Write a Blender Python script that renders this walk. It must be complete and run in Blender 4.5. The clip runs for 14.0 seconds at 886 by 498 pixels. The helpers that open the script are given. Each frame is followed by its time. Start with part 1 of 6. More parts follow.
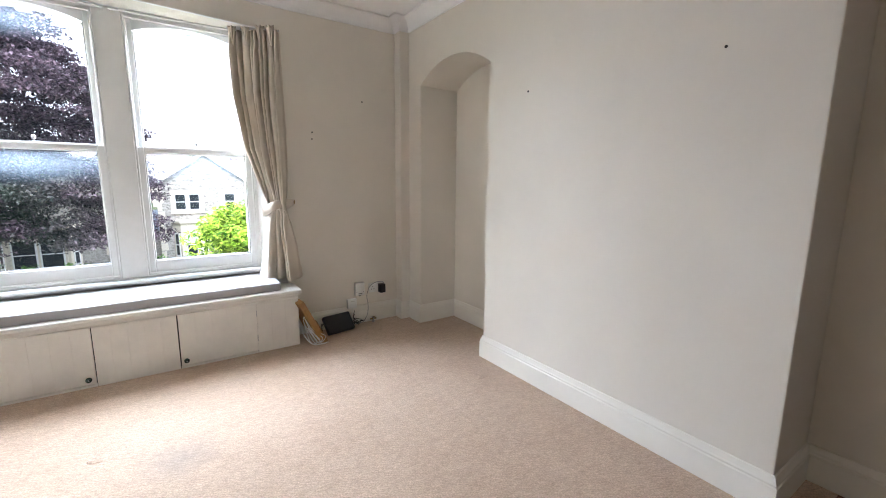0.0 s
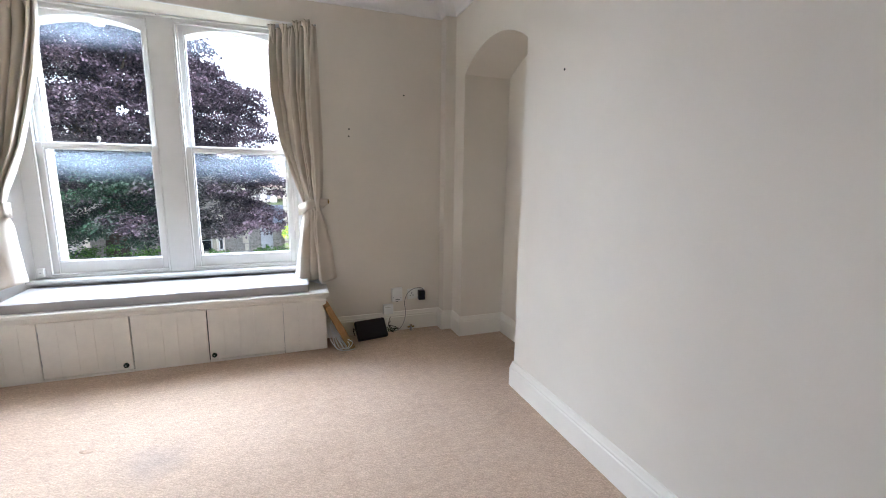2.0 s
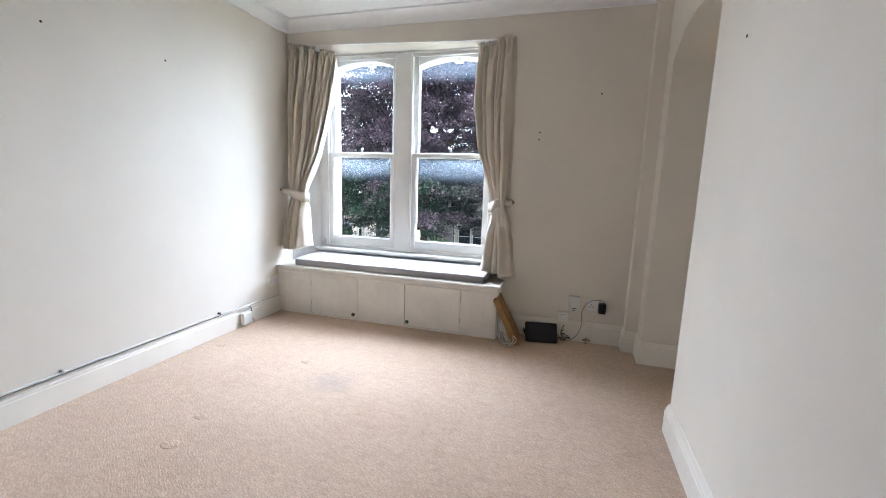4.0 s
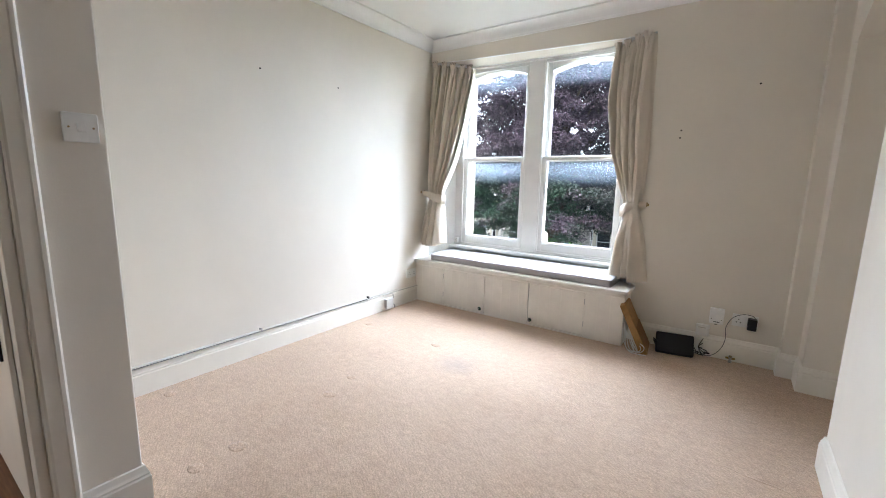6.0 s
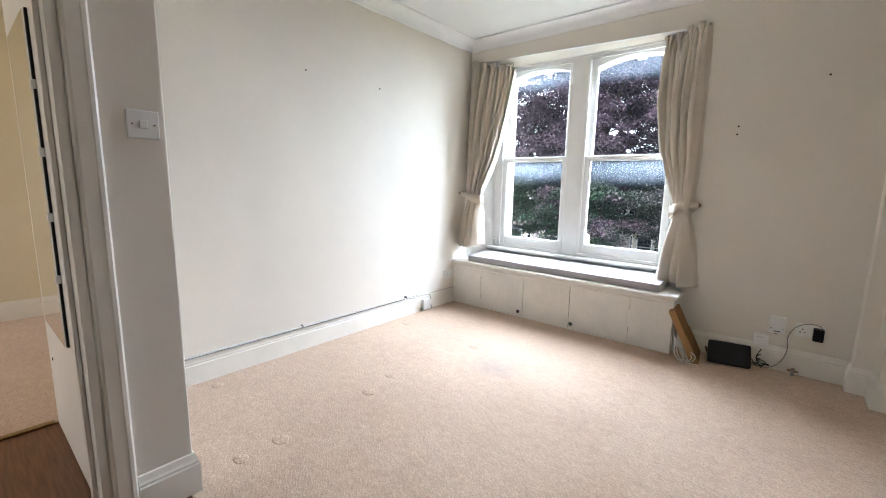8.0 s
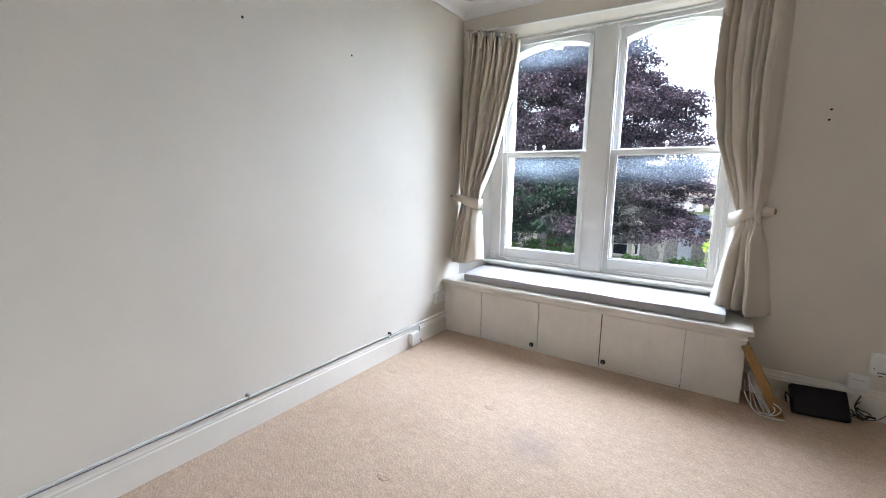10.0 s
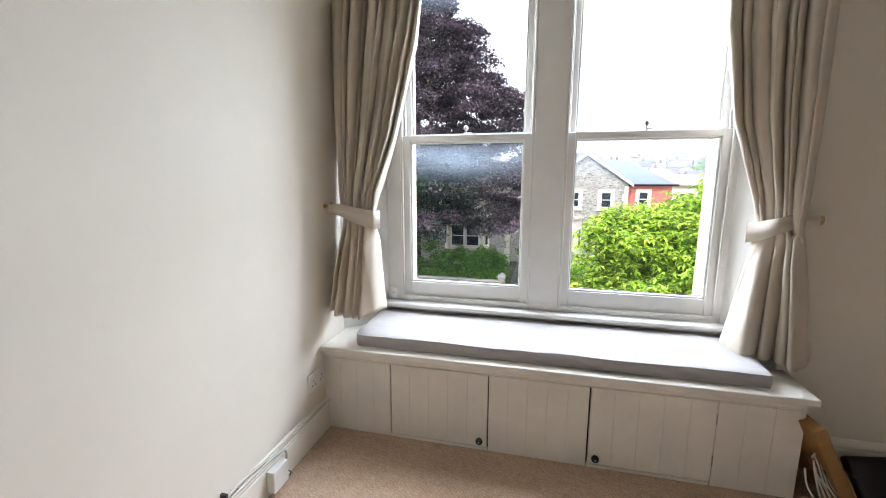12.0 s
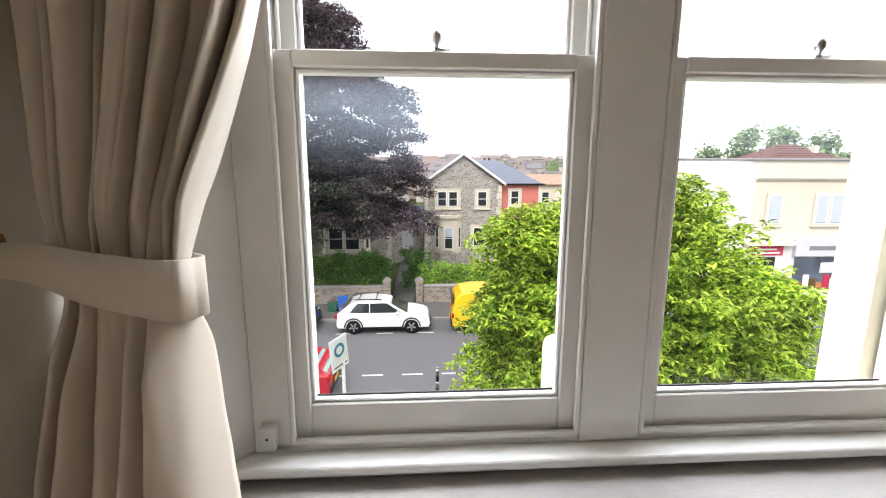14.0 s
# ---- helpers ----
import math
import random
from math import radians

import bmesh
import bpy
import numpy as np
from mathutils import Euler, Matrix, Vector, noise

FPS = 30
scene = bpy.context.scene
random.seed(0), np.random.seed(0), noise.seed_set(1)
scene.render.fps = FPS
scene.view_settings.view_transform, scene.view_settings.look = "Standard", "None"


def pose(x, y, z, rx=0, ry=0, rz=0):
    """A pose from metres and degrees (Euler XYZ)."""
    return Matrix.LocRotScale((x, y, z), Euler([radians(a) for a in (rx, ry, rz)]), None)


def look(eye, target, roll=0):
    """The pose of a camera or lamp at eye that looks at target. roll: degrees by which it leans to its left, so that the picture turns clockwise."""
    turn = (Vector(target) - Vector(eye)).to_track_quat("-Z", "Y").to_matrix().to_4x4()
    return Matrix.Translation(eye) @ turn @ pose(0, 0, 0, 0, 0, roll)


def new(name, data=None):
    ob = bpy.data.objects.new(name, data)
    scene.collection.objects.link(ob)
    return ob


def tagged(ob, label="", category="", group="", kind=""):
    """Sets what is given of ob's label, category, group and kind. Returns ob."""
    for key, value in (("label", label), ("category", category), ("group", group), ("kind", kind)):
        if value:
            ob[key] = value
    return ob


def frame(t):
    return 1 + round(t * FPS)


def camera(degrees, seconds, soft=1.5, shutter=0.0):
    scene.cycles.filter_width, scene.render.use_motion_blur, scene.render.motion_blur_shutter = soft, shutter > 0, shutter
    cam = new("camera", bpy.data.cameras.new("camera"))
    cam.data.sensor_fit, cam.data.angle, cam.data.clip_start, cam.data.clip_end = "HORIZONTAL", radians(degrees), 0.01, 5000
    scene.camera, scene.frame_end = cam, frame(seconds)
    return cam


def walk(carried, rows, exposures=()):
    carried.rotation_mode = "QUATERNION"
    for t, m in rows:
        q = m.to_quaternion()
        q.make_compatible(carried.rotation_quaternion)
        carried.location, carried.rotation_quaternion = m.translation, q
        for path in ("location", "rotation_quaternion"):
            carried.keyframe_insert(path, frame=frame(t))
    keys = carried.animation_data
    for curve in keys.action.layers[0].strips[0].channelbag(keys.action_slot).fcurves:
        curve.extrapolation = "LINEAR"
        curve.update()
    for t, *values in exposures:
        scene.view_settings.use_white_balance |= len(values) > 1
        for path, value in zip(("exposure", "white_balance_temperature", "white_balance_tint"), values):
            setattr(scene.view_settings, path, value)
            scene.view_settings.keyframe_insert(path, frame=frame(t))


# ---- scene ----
cam = camera(94.0, 14.0, 1.0)
PATH = [
    (0, (1.197, 0.066, 1.231), (2.307, 1.697, 0.906), 0.5),
    (0.5, (1.286, 0.083, 1.248), (2.341, 1.747, 0.905), 0.4),
    (1, (1.42, 0.118, 1.239), (2.399, 1.829, 0.902), 0.4),
    (1.5, (1.59, 0.161, 1.238), (2.458, 1.932, 0.908), 0.6),
    (2, (1.796, 0.142, 1.237), (2.465, 1.997, 0.903), 0.7),
    (2.5, (2.007, 0.132, 1.246), (2.413, 2.061, 0.909), 0.9),
    (3, (2.156, 0.168, 1.226), (2.243, 2.139, 0.9), 1.2),
    (3.5, (2.322, 0.176, 1.232), (2.061, 2.132, 0.903), 1.5),
    (4, (2.444, 0.064, 1.206), (1.883, 1.957, 0.883), 1.8),
    (4.2, (2.461, 0.005, 1.198), (1.809, 1.868, 0.876), 1.7),
    (6.5, (2.586, -0.081, 1.208), (1.397, 1.494, 0.88), 1.1),
    (7.5, (2.581, -0.084, 1.202), (1.339, 1.45, 0.878), 1.0),
    (8.2, (2.481, -0.08, 1.173), (1.215, 1.436, 0.863), 1.2),
    (10.3, (1.68, 0.546, 1.207), (0.642, 2.223, 0.876), 0.6),
    (10.5, (1.596, 0.629, 1.206), (0.615, 2.339, 0.871), 0.5),
    (11, (1.329, 0.863, 1.234), (0.541, 2.67, 0.891), 0.6),
    (11.5, (1.165, 1.141, 1.225), (0.546, 3.012, 0.882), 0.4),
    (12, (1.0, 1.436, 1.222), (0.53, 3.35, 0.883), 0.1),
    (12.5, (0.8, 1.726, 1.219), (0.517, 3.677, 0.882), 0.3),
    (13, (0.717, 2.02, 1.204), (0.565, 3.985, 0.864), 0.2),
    (13.5, (0.63, 2.344, 1.196), (0.611, 4.314, 0.853), 0.1),
    (14, (0.554, 2.657, 1.181), (0.666, 4.625, 0.844), 0.1),
]
EXPOSURES = [(0.0, 0.72, 5620, 15), (3.0, 0.56, 5460, 16), (4.2, 0.57, 5500, 15), (7.5, 0.82, 5600, 14), (10.3, 0.29, 5540, 15), (11.5, 0.16, 5660, 16), (12.5, -0.06, 6300, 15), (13.0, -0.18, 6420, 15), (14.0, -0.6, 6520, 18)]
walk(cam, [(t, look(eye, target, roll)) for t, eye, target, roll in PATH], EXPOSURES)

# world: white overcast sky
world = bpy.data.worlds.new("overcast_sky")
scene.world = world
world.use_nodes = True
wn, wl = world.node_tree.nodes, world.node_tree.links
wn.clear()
sky = wn.new("ShaderNodeTexSky")
sky.sky_type, sky.sun_disc = "NISHITA", False
sky.sun_elevation, sky.sun_rotation = radians(48), radians(200)
sky.air_density, sky.dust_density, sky.ozone_density = 1.0, 6.0, 1.0
cloud = wn.new("ShaderNodeMix")
cloud.data_type = "RGBA"
cloud.inputs["Factor"].default_value = 0.75
cloud.inputs["B"].default_value = (22.0, 22.3, 22.8, 1)
back = wn.new("ShaderNodeBackground")
back.inputs["Strength"].default_value = 0.18
wout = wn.new("ShaderNodeOutputWorld")
wl.new(sky.outputs["Color"], cloud.inputs["A"])
wl.new(cloud.outputs["Result"], back.inputs["Color"])
wl.new(back.outputs["Background"], wout.inputs["Surface"])


def lamp(name, kind, m, energy, color, **settings):
    data = bpy.data.lights.new(name, kind)
    data.energy, data.color = energy, color
    for key, value in settings.items():
        if key == "angle":
            data.angle = value
        elif key == "size":
            data.shape, data.size = "RECTANGLE", value
        elif key == "size_y":
            data.size_y = value
        elif key == "spread":
            data.spread = value
    ob = new(name, data)
    ob.matrix_world = m
    return ob


lamp("sun", "SUN", look((0, 0, 0), (0.25, 0.69, -0.81)), 3.3, (1.0, 0.96, 0.9), angle=radians(20))
# added unseen lamp outside the window, boosting the sky's light indoors
lamp("added_sky_lamp", "AREA", look((1.3, 5.2, 2.9), (1.2, 3.5, 1.3)), 1580, (0.86, 0.94, 1.0), size=8.0, size_y=2.6)
# added lamp in an assumed, unseen opening, to brighten the next room
lamp("added_bedroom_lamp", "AREA", look((-1.3, -2.66, 1.5), (-1.3, 0.0, 1.0)), 14, (1.0, 0.9, 0.74), size=1.2, size_y=1.3)

# ---- materials ----
def shader(name):
    mat = bpy.data.materials.new(name)
    mat.use_nodes = True
    nt = mat.node_tree
    return mat, nt, nt.nodes["Principled BSDF"]


def node(nt, kind, **sockets):
    n = nt.nodes.new(kind)
    for key, value in sockets.items():
        n.inputs[key.replace("_", " ")].default_value = value
    return n


def coords(nt, scale=(1, 1, 1), rot=(0, 0, 0)):
    tc = nt.nodes.new("ShaderNodeTexCoord")
    mp = nt.nodes.new("ShaderNodeMapping")
    mp.inputs["Scale"].default_value = scale
    mp.inputs["Rotation"].default_value = [radians(a) for a in rot]
    nt.links.new(tc.outputs["Object"], mp.inputs["Vector"])
    return mp.outputs["Vector"]


def noise_tex(nt, vec, scale, detail=4.0, rough=0.55):
    n = node(nt, "ShaderNodeTexNoise", Scale=scale, Detail=detail, Roughness=rough)
    nt.links.new(vec, n.inputs["Vector"])
    return n.outputs["Fac"]


def ramp(nt, fac, stops):
    r = nt.nodes.new("ShaderNodeValToRGB")
    el = r.color_ramp.elements
    while len(el) < len(stops):
        el.new(0.5)
    for e, (p, c) in zip(el, stops):
        e.position, e.color = p, (*c, 1) if len(c) == 3 else c
    nt.links.new(fac, r.inputs["Fac"])
    return r.outputs["Color"]


def mix(nt, fac, a, b, blend="MIX"):
    m = nt.nodes.new("ShaderNodeMix")
    m.data_type, m.blend_type = "RGBA", blend
    for sock, v in (("Factor", fac), ("A", a), ("B", b)):
        if isinstance(v, bpy.types.NodeSocket):
            nt.links.new(v, m.inputs[sock])
        else:
            m.inputs[sock].default_value = v if sock == "Factor" else (*v, 1)
    return m.outputs["Result"]


def bump(nt, bsdf, height, strength, distance):
    b = node(nt, "ShaderNodeBump", Strength=strength, Distance=distance)
    nt.links.new(height, b.inputs["Height"])
    nt.links.new(b.outputs["Normal"], bsdf.inputs["Normal"])


def dim(c, k):
    return tuple(min(1, v * k) for v in c)


def painted(name, color, rough=0.6, grain=180.0, bumpy=0.15, stain=0.06, dist=0.001, scale2=1.6):
    """Paint or plaster: fine roller texture, faint larger marks."""
    mat, nt, bs = shader(name)
    vec = coords(nt)
    big = noise_tex(nt, vec, scale2, 5, 0.6)
    col = ramp(nt, big, [(0.3, dim(color, 1 - stain)), (0.7, dim(color, 1 + stain * 0.5))])
    nt.links.new(col, bs.inputs["Base Color"])
    fine = noise_tex(nt, vec, grain, 3)
    bs.inputs["Roughness"].default_value = rough
    bump(nt, bs, fine, bumpy, dist)
    return mat


def plain(name, color, rough=0.5, metal=0.0, grain=60.0, var=0.12, bumpy=0.1, dist=0.001, coat=0.0):
    mat, nt, bs = shader(name)
    vec = coords(nt)
    n = noise_tex(nt, vec, grain, 4)
    col = ramp(nt, n, [(0.3, dim(color, 1 - var)), (0.7, dim(color, 1 + var))])
    nt.links.new(col, bs.inputs["Base Color"])
    bs.inputs["Roughness"].default_value, bs.inputs["Metallic"].default_value = rough, metal
    bs.inputs["Coat Weight"].default_value = coat
    if rough >= 0.8:
        bs.inputs["Specular IOR Level"].default_value = 0.15
    bump(nt, bs, n, bumpy, dist)
    return mat


WALL = painted("wall_paint", (0.73, 0.675, 0.58), 0.75, 160, 0.22, 0.05)
CEIL = painted("ceiling_paint", (0.83, 0.82, 0.79), 0.8, 120, 0.2, 0.03)
GLOSS = painted("white_gloss_paint", (0.8, 0.76, 0.67), 0.38, 90, 0.12, 0.05, 0.0012, 3.0)
FRAME = painted("white_window_paint", (0.78, 0.77, 0.74), 0.4, 70, 0.14, 0.06, 0.0015, 4.0)
BENCH = painted("brushed_white_wood", (0.76, 0.715, 0.635), 0.5, 60, 0.25, 0.09, 0.0015, 5.0)
FARWALL = painted("cream_paint", (0.72, 0.63, 0.44), 0.75, 160, 0.2, 0.05)
PLASTIC = plain("white_plastic", (0.78, 0.77, 0.73), 0.35, 0, 30, 0.03, 0.03)
BLACK = plain("black_plastic", (0.012, 0.012, 0.014), 0.4, 0, 200, 0.2, 0.1)
DARKLINE = plain("shadow_gap_black", (0.02, 0.018, 0.015), 0.7)
BRASS = plain("tarnished_brass", (0.32, 0.22, 0.09), 0.35, 1.0, 80, 0.3)
STEEL = plain("dull_steel", (0.42, 0.41, 0.4), 0.3, 1.0, 80, 0.2)
bsdf_black = BLACK.node_tree.nodes["Principled BSDF"]
bsdf_black.inputs["Specular IOR Level"].default_value = 0.25
KNOB = plain("dark_green_knob", (0.03, 0.05, 0.04), 0.25, 0, 50, 0.3)
CARD = plain("brown_cardboard", (0.33, 0.19, 0.08), 0.8, 0, 40, 0.12)
PIPE = painted("painted_pipe", (0.55, 0.52, 0.46), 0.7, 60, 0.15, 0.06)
CABLE = plain("grey_cable", (0.11, 0.11, 0.115), 0.5)
WIRE = plain("white_cable", (0.75, 0.74, 0.7), 0.45, 0, 30, 0.04, 0.02)
MIRROR, nt_, bs_ = shader("mirror_glass")
bs_.inputs["Base Color"].default_value = (0.86, 0.88, 0.86, 1)
bs_.inputs["Metallic"].default_value, bs_.inputs["Roughness"].default_value = 1.0, 0.015


def carpet_material():
    mat, nt, bs = shader("ribbed_wool_carpet")
    vec = coords(nt)
    along = nt.nodes.new("ShaderNodeMapping")
    along.inputs["Scale"].default_value = (30, 150, 1)
    nt.links.new(coords(nt, rot=(0, 0, 33)), along.inputs["Vector"])
    ribs = node(nt, "ShaderNodeTexNoise", Scale=1.0, Detail=2.0)
    nt.links.new(along.outputs["Vector"], ribs.inputs["Vector"])
    tuft = noise_tex(nt, vec, 135, 3, 0.75)
    blotch = noise_tex(nt, vec, 1.3, 5, 0.6)
    wear = noise_tex(nt, vec, 7.0, 4, 0.6)
    base = ramp(nt, blotch, [(0.3, (0.475, 0.33, 0.22)), (0.72, (0.58, 0.425, 0.3))])
    base = mix(nt, ramp(nt, wear, [(0.35, (0, 0, 0)), (0.75, (0.35, 0.35, 0.35))]), base, (0.61, 0.45, 0.325))
    base = mix(nt, 0.85, base, ramp(nt, tuft, [(0.34, (0.7, 0.68, 0.65)), (0.62, (1.18, 1.18, 1.18))]), "MULTIPLY")
    base = mix(nt, 0.25, base, ramp(nt, noise_tex(nt, vec, 60, 3, 0.7), [(0.36, (0.7, 0.69, 0.67)), (0.62, (1.14, 1.14, 1.14))]), "MULTIPLY")
    trod = noise_tex(nt, coords(nt, (1.0, 1.6, 1.0), (0, 0, 25)), 16.0, 5, 0.65)
    base = mix(nt, 0.5, base, ramp(nt, trod, [(0.36, (0.84, 0.83, 0.82)), (0.64, (1.1, 1.1, 1.1))]), "MULTIPLY")
    spill = nt.nodes.new("ShaderNodeVectorMath")
    spill.operation, spill.inputs[1].default_value = "DISTANCE", (1.17, 2.1, 0)
    nt.links.new(vec, spill.inputs[0])
    ring = nt.nodes.new("ShaderNodeMath")
    ring.operation, ring.inputs[1].default_value = "MULTIPLY_ADD", 0.22
    nt.links.new(wear, ring.inputs[0])
    nt.links.new(spill.outputs["Value"], ring.inputs[2])
    mark = ramp(nt, ring.outputs["Value"], [(0.12, (0.36, 0.36, 0.36)), (0.3, (0, 0, 0))])
    base = mix(nt, mark, base, (0.25, 0.22, 0.2))
    base = mix(nt, 0.3, base, ramp(nt, ribs.outputs["Fac"], [(0.35, (0.6, 0.58, 0.55)), (0.6, (1.15, 1.15, 1.15))]), "MULTIPLY")
    nt.links.new(base, bs.inputs["Base Color"])
    bs.inputs["Roughness"].default_value = 0.95
    bs.inputs["Sheen Weight"].default_value = 0.25
    h = mix(nt, 0.5, ribs.outputs["Fac"], tuft)
    bump(nt, bs, h, 0.6, 0.004)
    return mat


def wood_floor_material():
    mat, nt, bs = shader("dark_wood_floor")
    n = noise_tex(nt, coords(nt, (3, 40, 3)), 2.0, 6, 0.6)
    nt.links.new(ramp(nt, n, [(0.3, (0.09, 0.035, 0.015)), (0.7, (0.2, 0.085, 0.035))]), bs.inputs["Base Color"])
    bs.inputs["Roughness"].default_value = 0.45
    bump(nt, bs, n, 0.15, 0.001)
    return mat


def fabric(name, color, weave=900.0, fold=0.1, sheen=0.2, rough=0.9, crease=0.0, thin=0.0):
    mat, nt, bs = shader(name)
    vec = coords(nt)
    w = noise_tex(nt, vec, weave, 2)
    b = noise_tex(nt, vec, 5.0, 5)
    col = ramp(nt, b, [(0.3, dim(color, 1 - fold)), (0.7, dim(color, 1 + fold * 0.6))])
    nt.links.new(col, bs.inputs["Base Color"])
    bs.inputs["Roughness"].default_value, bs.inputs["Sheen Weight"].default_value = rough, sheen
    h = w
    if crease:
        h = mix(nt, crease, w, noise_tex(nt, coords(nt, (1, 2.4, 1)), 14.0, 4, 0.7))
    bump(nt, bs, h, 0.35, 0.009 if crease else 0.0008)
    if thin:
        tr = nt.nodes.new("ShaderNodeBsdfTranslucent")
        nt.links.new(col, tr.inputs["Color"])
        both = node(nt, "ShaderNodeMixShader", Fac=thin)
        nt.links.new(bs.outputs["BSDF"], both.inputs[1])
        nt.links.new(tr.outputs["BSDF"], both.inputs[2])
        nt.links.new(both.outputs["Shader"], nt.nodes["Material Output"].inputs["Surface"])
    return mat


CARPET = carpet_material()
WOODFLOOR = wood_floor_material()
CURTAIN = fabric("cream_cotton", (0.72, 0.635, 0.525), 700, 0.05, thin=0.14)
LINING = fabric("pale_lining", (0.7, 0.66, 0.6), 700, 0.04)
CUSHION = fabric("grey_cotton", (0.39, 0.365, 0.345), 800, 0.06, 0.2, 0.9, 0.8)


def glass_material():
    """Window glass: clear, lightly mirroring, with a bluish milky haze painted along the top of each pane."""
    mat = bpy.data.materials.new("window_glass")
    mat.use_nodes = True
    nt = mat.node_tree
    nt.nodes.clear()
    out = nt.nodes.new("ShaderNodeOutputMaterial")
    clear = node(nt, "ShaderNodeBsdfTransparent", Color=(0.97, 0.985, 0.98, 1))
    gloss = node(nt, "ShaderNodeBsdfGlossy", Color=(1, 1, 1, 1), Roughness=0.01)
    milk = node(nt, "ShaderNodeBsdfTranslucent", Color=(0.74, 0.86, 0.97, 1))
    lw = node(nt, "ShaderNodeLayerWeight", Blend=0.5)
    pw = nt.nodes.new("ShaderNodeMath")
    pw.operation, pw.inputs[1].default_value = "POWER", 4.0
    nt.links.new(lw.outputs["Facing"], pw.inputs[0])
    fres = nt.nodes.new("ShaderNodeMath")
    fres.operation, fres.inputs[1].default_value, fres.inputs[2].default_value = "MULTIPLY_ADD", 0.5, 0.009
    nt.links.new(pw.outputs["Value"], fres.inputs[0])
    a = nt.nodes.new("ShaderNodeMixShader")
    nt.links.new(fres.outputs["Value"], a.inputs["Fac"])
    nt.links.new(clear.outputs["BSDF"], a.inputs[1])
    nt.links.new(gloss.outputs["BSDF"], a.inputs[2])
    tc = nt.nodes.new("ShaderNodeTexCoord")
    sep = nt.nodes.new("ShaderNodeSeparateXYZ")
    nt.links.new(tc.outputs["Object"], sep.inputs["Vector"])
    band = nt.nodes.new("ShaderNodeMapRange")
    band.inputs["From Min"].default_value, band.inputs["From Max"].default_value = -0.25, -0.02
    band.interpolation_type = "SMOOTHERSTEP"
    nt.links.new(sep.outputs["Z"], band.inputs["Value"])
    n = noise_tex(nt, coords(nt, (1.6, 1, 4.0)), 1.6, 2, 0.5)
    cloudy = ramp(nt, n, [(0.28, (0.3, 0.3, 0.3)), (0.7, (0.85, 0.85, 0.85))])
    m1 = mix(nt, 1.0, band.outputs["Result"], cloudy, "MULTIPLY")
    # painted haze: strongest near the top, with a faint veil over the whole pane
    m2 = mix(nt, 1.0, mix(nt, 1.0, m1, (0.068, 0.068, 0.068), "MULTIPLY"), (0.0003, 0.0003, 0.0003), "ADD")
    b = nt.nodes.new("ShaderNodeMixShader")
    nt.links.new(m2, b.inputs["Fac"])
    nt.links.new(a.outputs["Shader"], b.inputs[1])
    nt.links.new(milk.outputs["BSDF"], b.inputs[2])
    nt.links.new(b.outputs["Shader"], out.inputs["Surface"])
    return mat


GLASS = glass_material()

# ---- mesh helpers ----
def cut_box(bm, lo, hi, bevel=0.0, seg=1):
    vs = [bm.verts.new((x, y, z)) for z in (lo[2], hi[2]) for x, y in ((lo[0], lo[1]), (hi[0], lo[1]), (hi[0], hi[1]), (lo[0], hi[1]))]
    fs = [bm.faces.new([vs[i] for i in q]) for q in ((3, 2, 1, 0), (4, 5, 6, 7), (0, 1, 5, 4), (1, 2, 6, 5), (2, 3, 7, 6), (3, 0, 4, 7))]
    if bevel:
        edges = {e for f in fs for e in f.edges}
        bmesh.ops.bevel(bm, geom=list(edges), offset=bevel, segments=seg, profile=0.5, affect="EDGES", clamp_overlap=True)
    return bm


def prism(bm, pts, axis, a, b):
    """The polygon pts, drawn across the two other axes in their order, drawn out along axis from a to b."""
    def place(p, h):
        q = list(p)
        q.insert("xyz".index(axis), h)
        return q
    lo = [bm.verts.new(place(p, a)) for p in pts]
    hi = [bm.verts.new(place(p, b)) for p in pts]
    bm.faces.new(lo), bm.faces.new(hi)
    for i in range(len(pts)):
        j = (i + 1) % len(pts)
        bm.faces.new((lo[i], lo[j], hi[j], hi[i]))
    bmesh.ops.recalc_face_normals(bm, faces=bm.faces)
    return bm


def sweep(bm, path, profile, closed=False):
    """A moulding: profile of (out, z) along a plan path, out to the path's left, with mitred corners."""
    n = len(path)
    rows = []
    for i in range(n):
        p = Vector(path[i])
        dirs = []
        if i > 0 or closed:
            dirs.append((p - Vector(path[i - 1])).normalized())
        if i < n - 1 or closed:
            dirs.append((Vector(path[(i + 1) % n]) - p).normalized())
        nrm = [Vector((-d.y, d.x)) for d in dirs]
        m = sum(nrm, Vector((0, 0))).normalized()
        k = 1 / max(0.3, m.dot(nrm[0]))
        rows.append([bm.verts.new((p.x + m.x * o * k, p.y + m.y * o * k, z)) for o, z in profile])
    for i in range(n if closed else n - 1):
        a, b = rows[i], rows[(i + 1) % n]
        for j in range(len(profile) - 1):
            bm.faces.new((a[j], b[j], b[j + 1], a[j + 1]))
    if not closed:
        bm.faces.new(rows[0]), bm.faces.new(rows[-1])
    bmesh.ops.recalc_face_normals(bm, faces=bm.faces)
    return bm


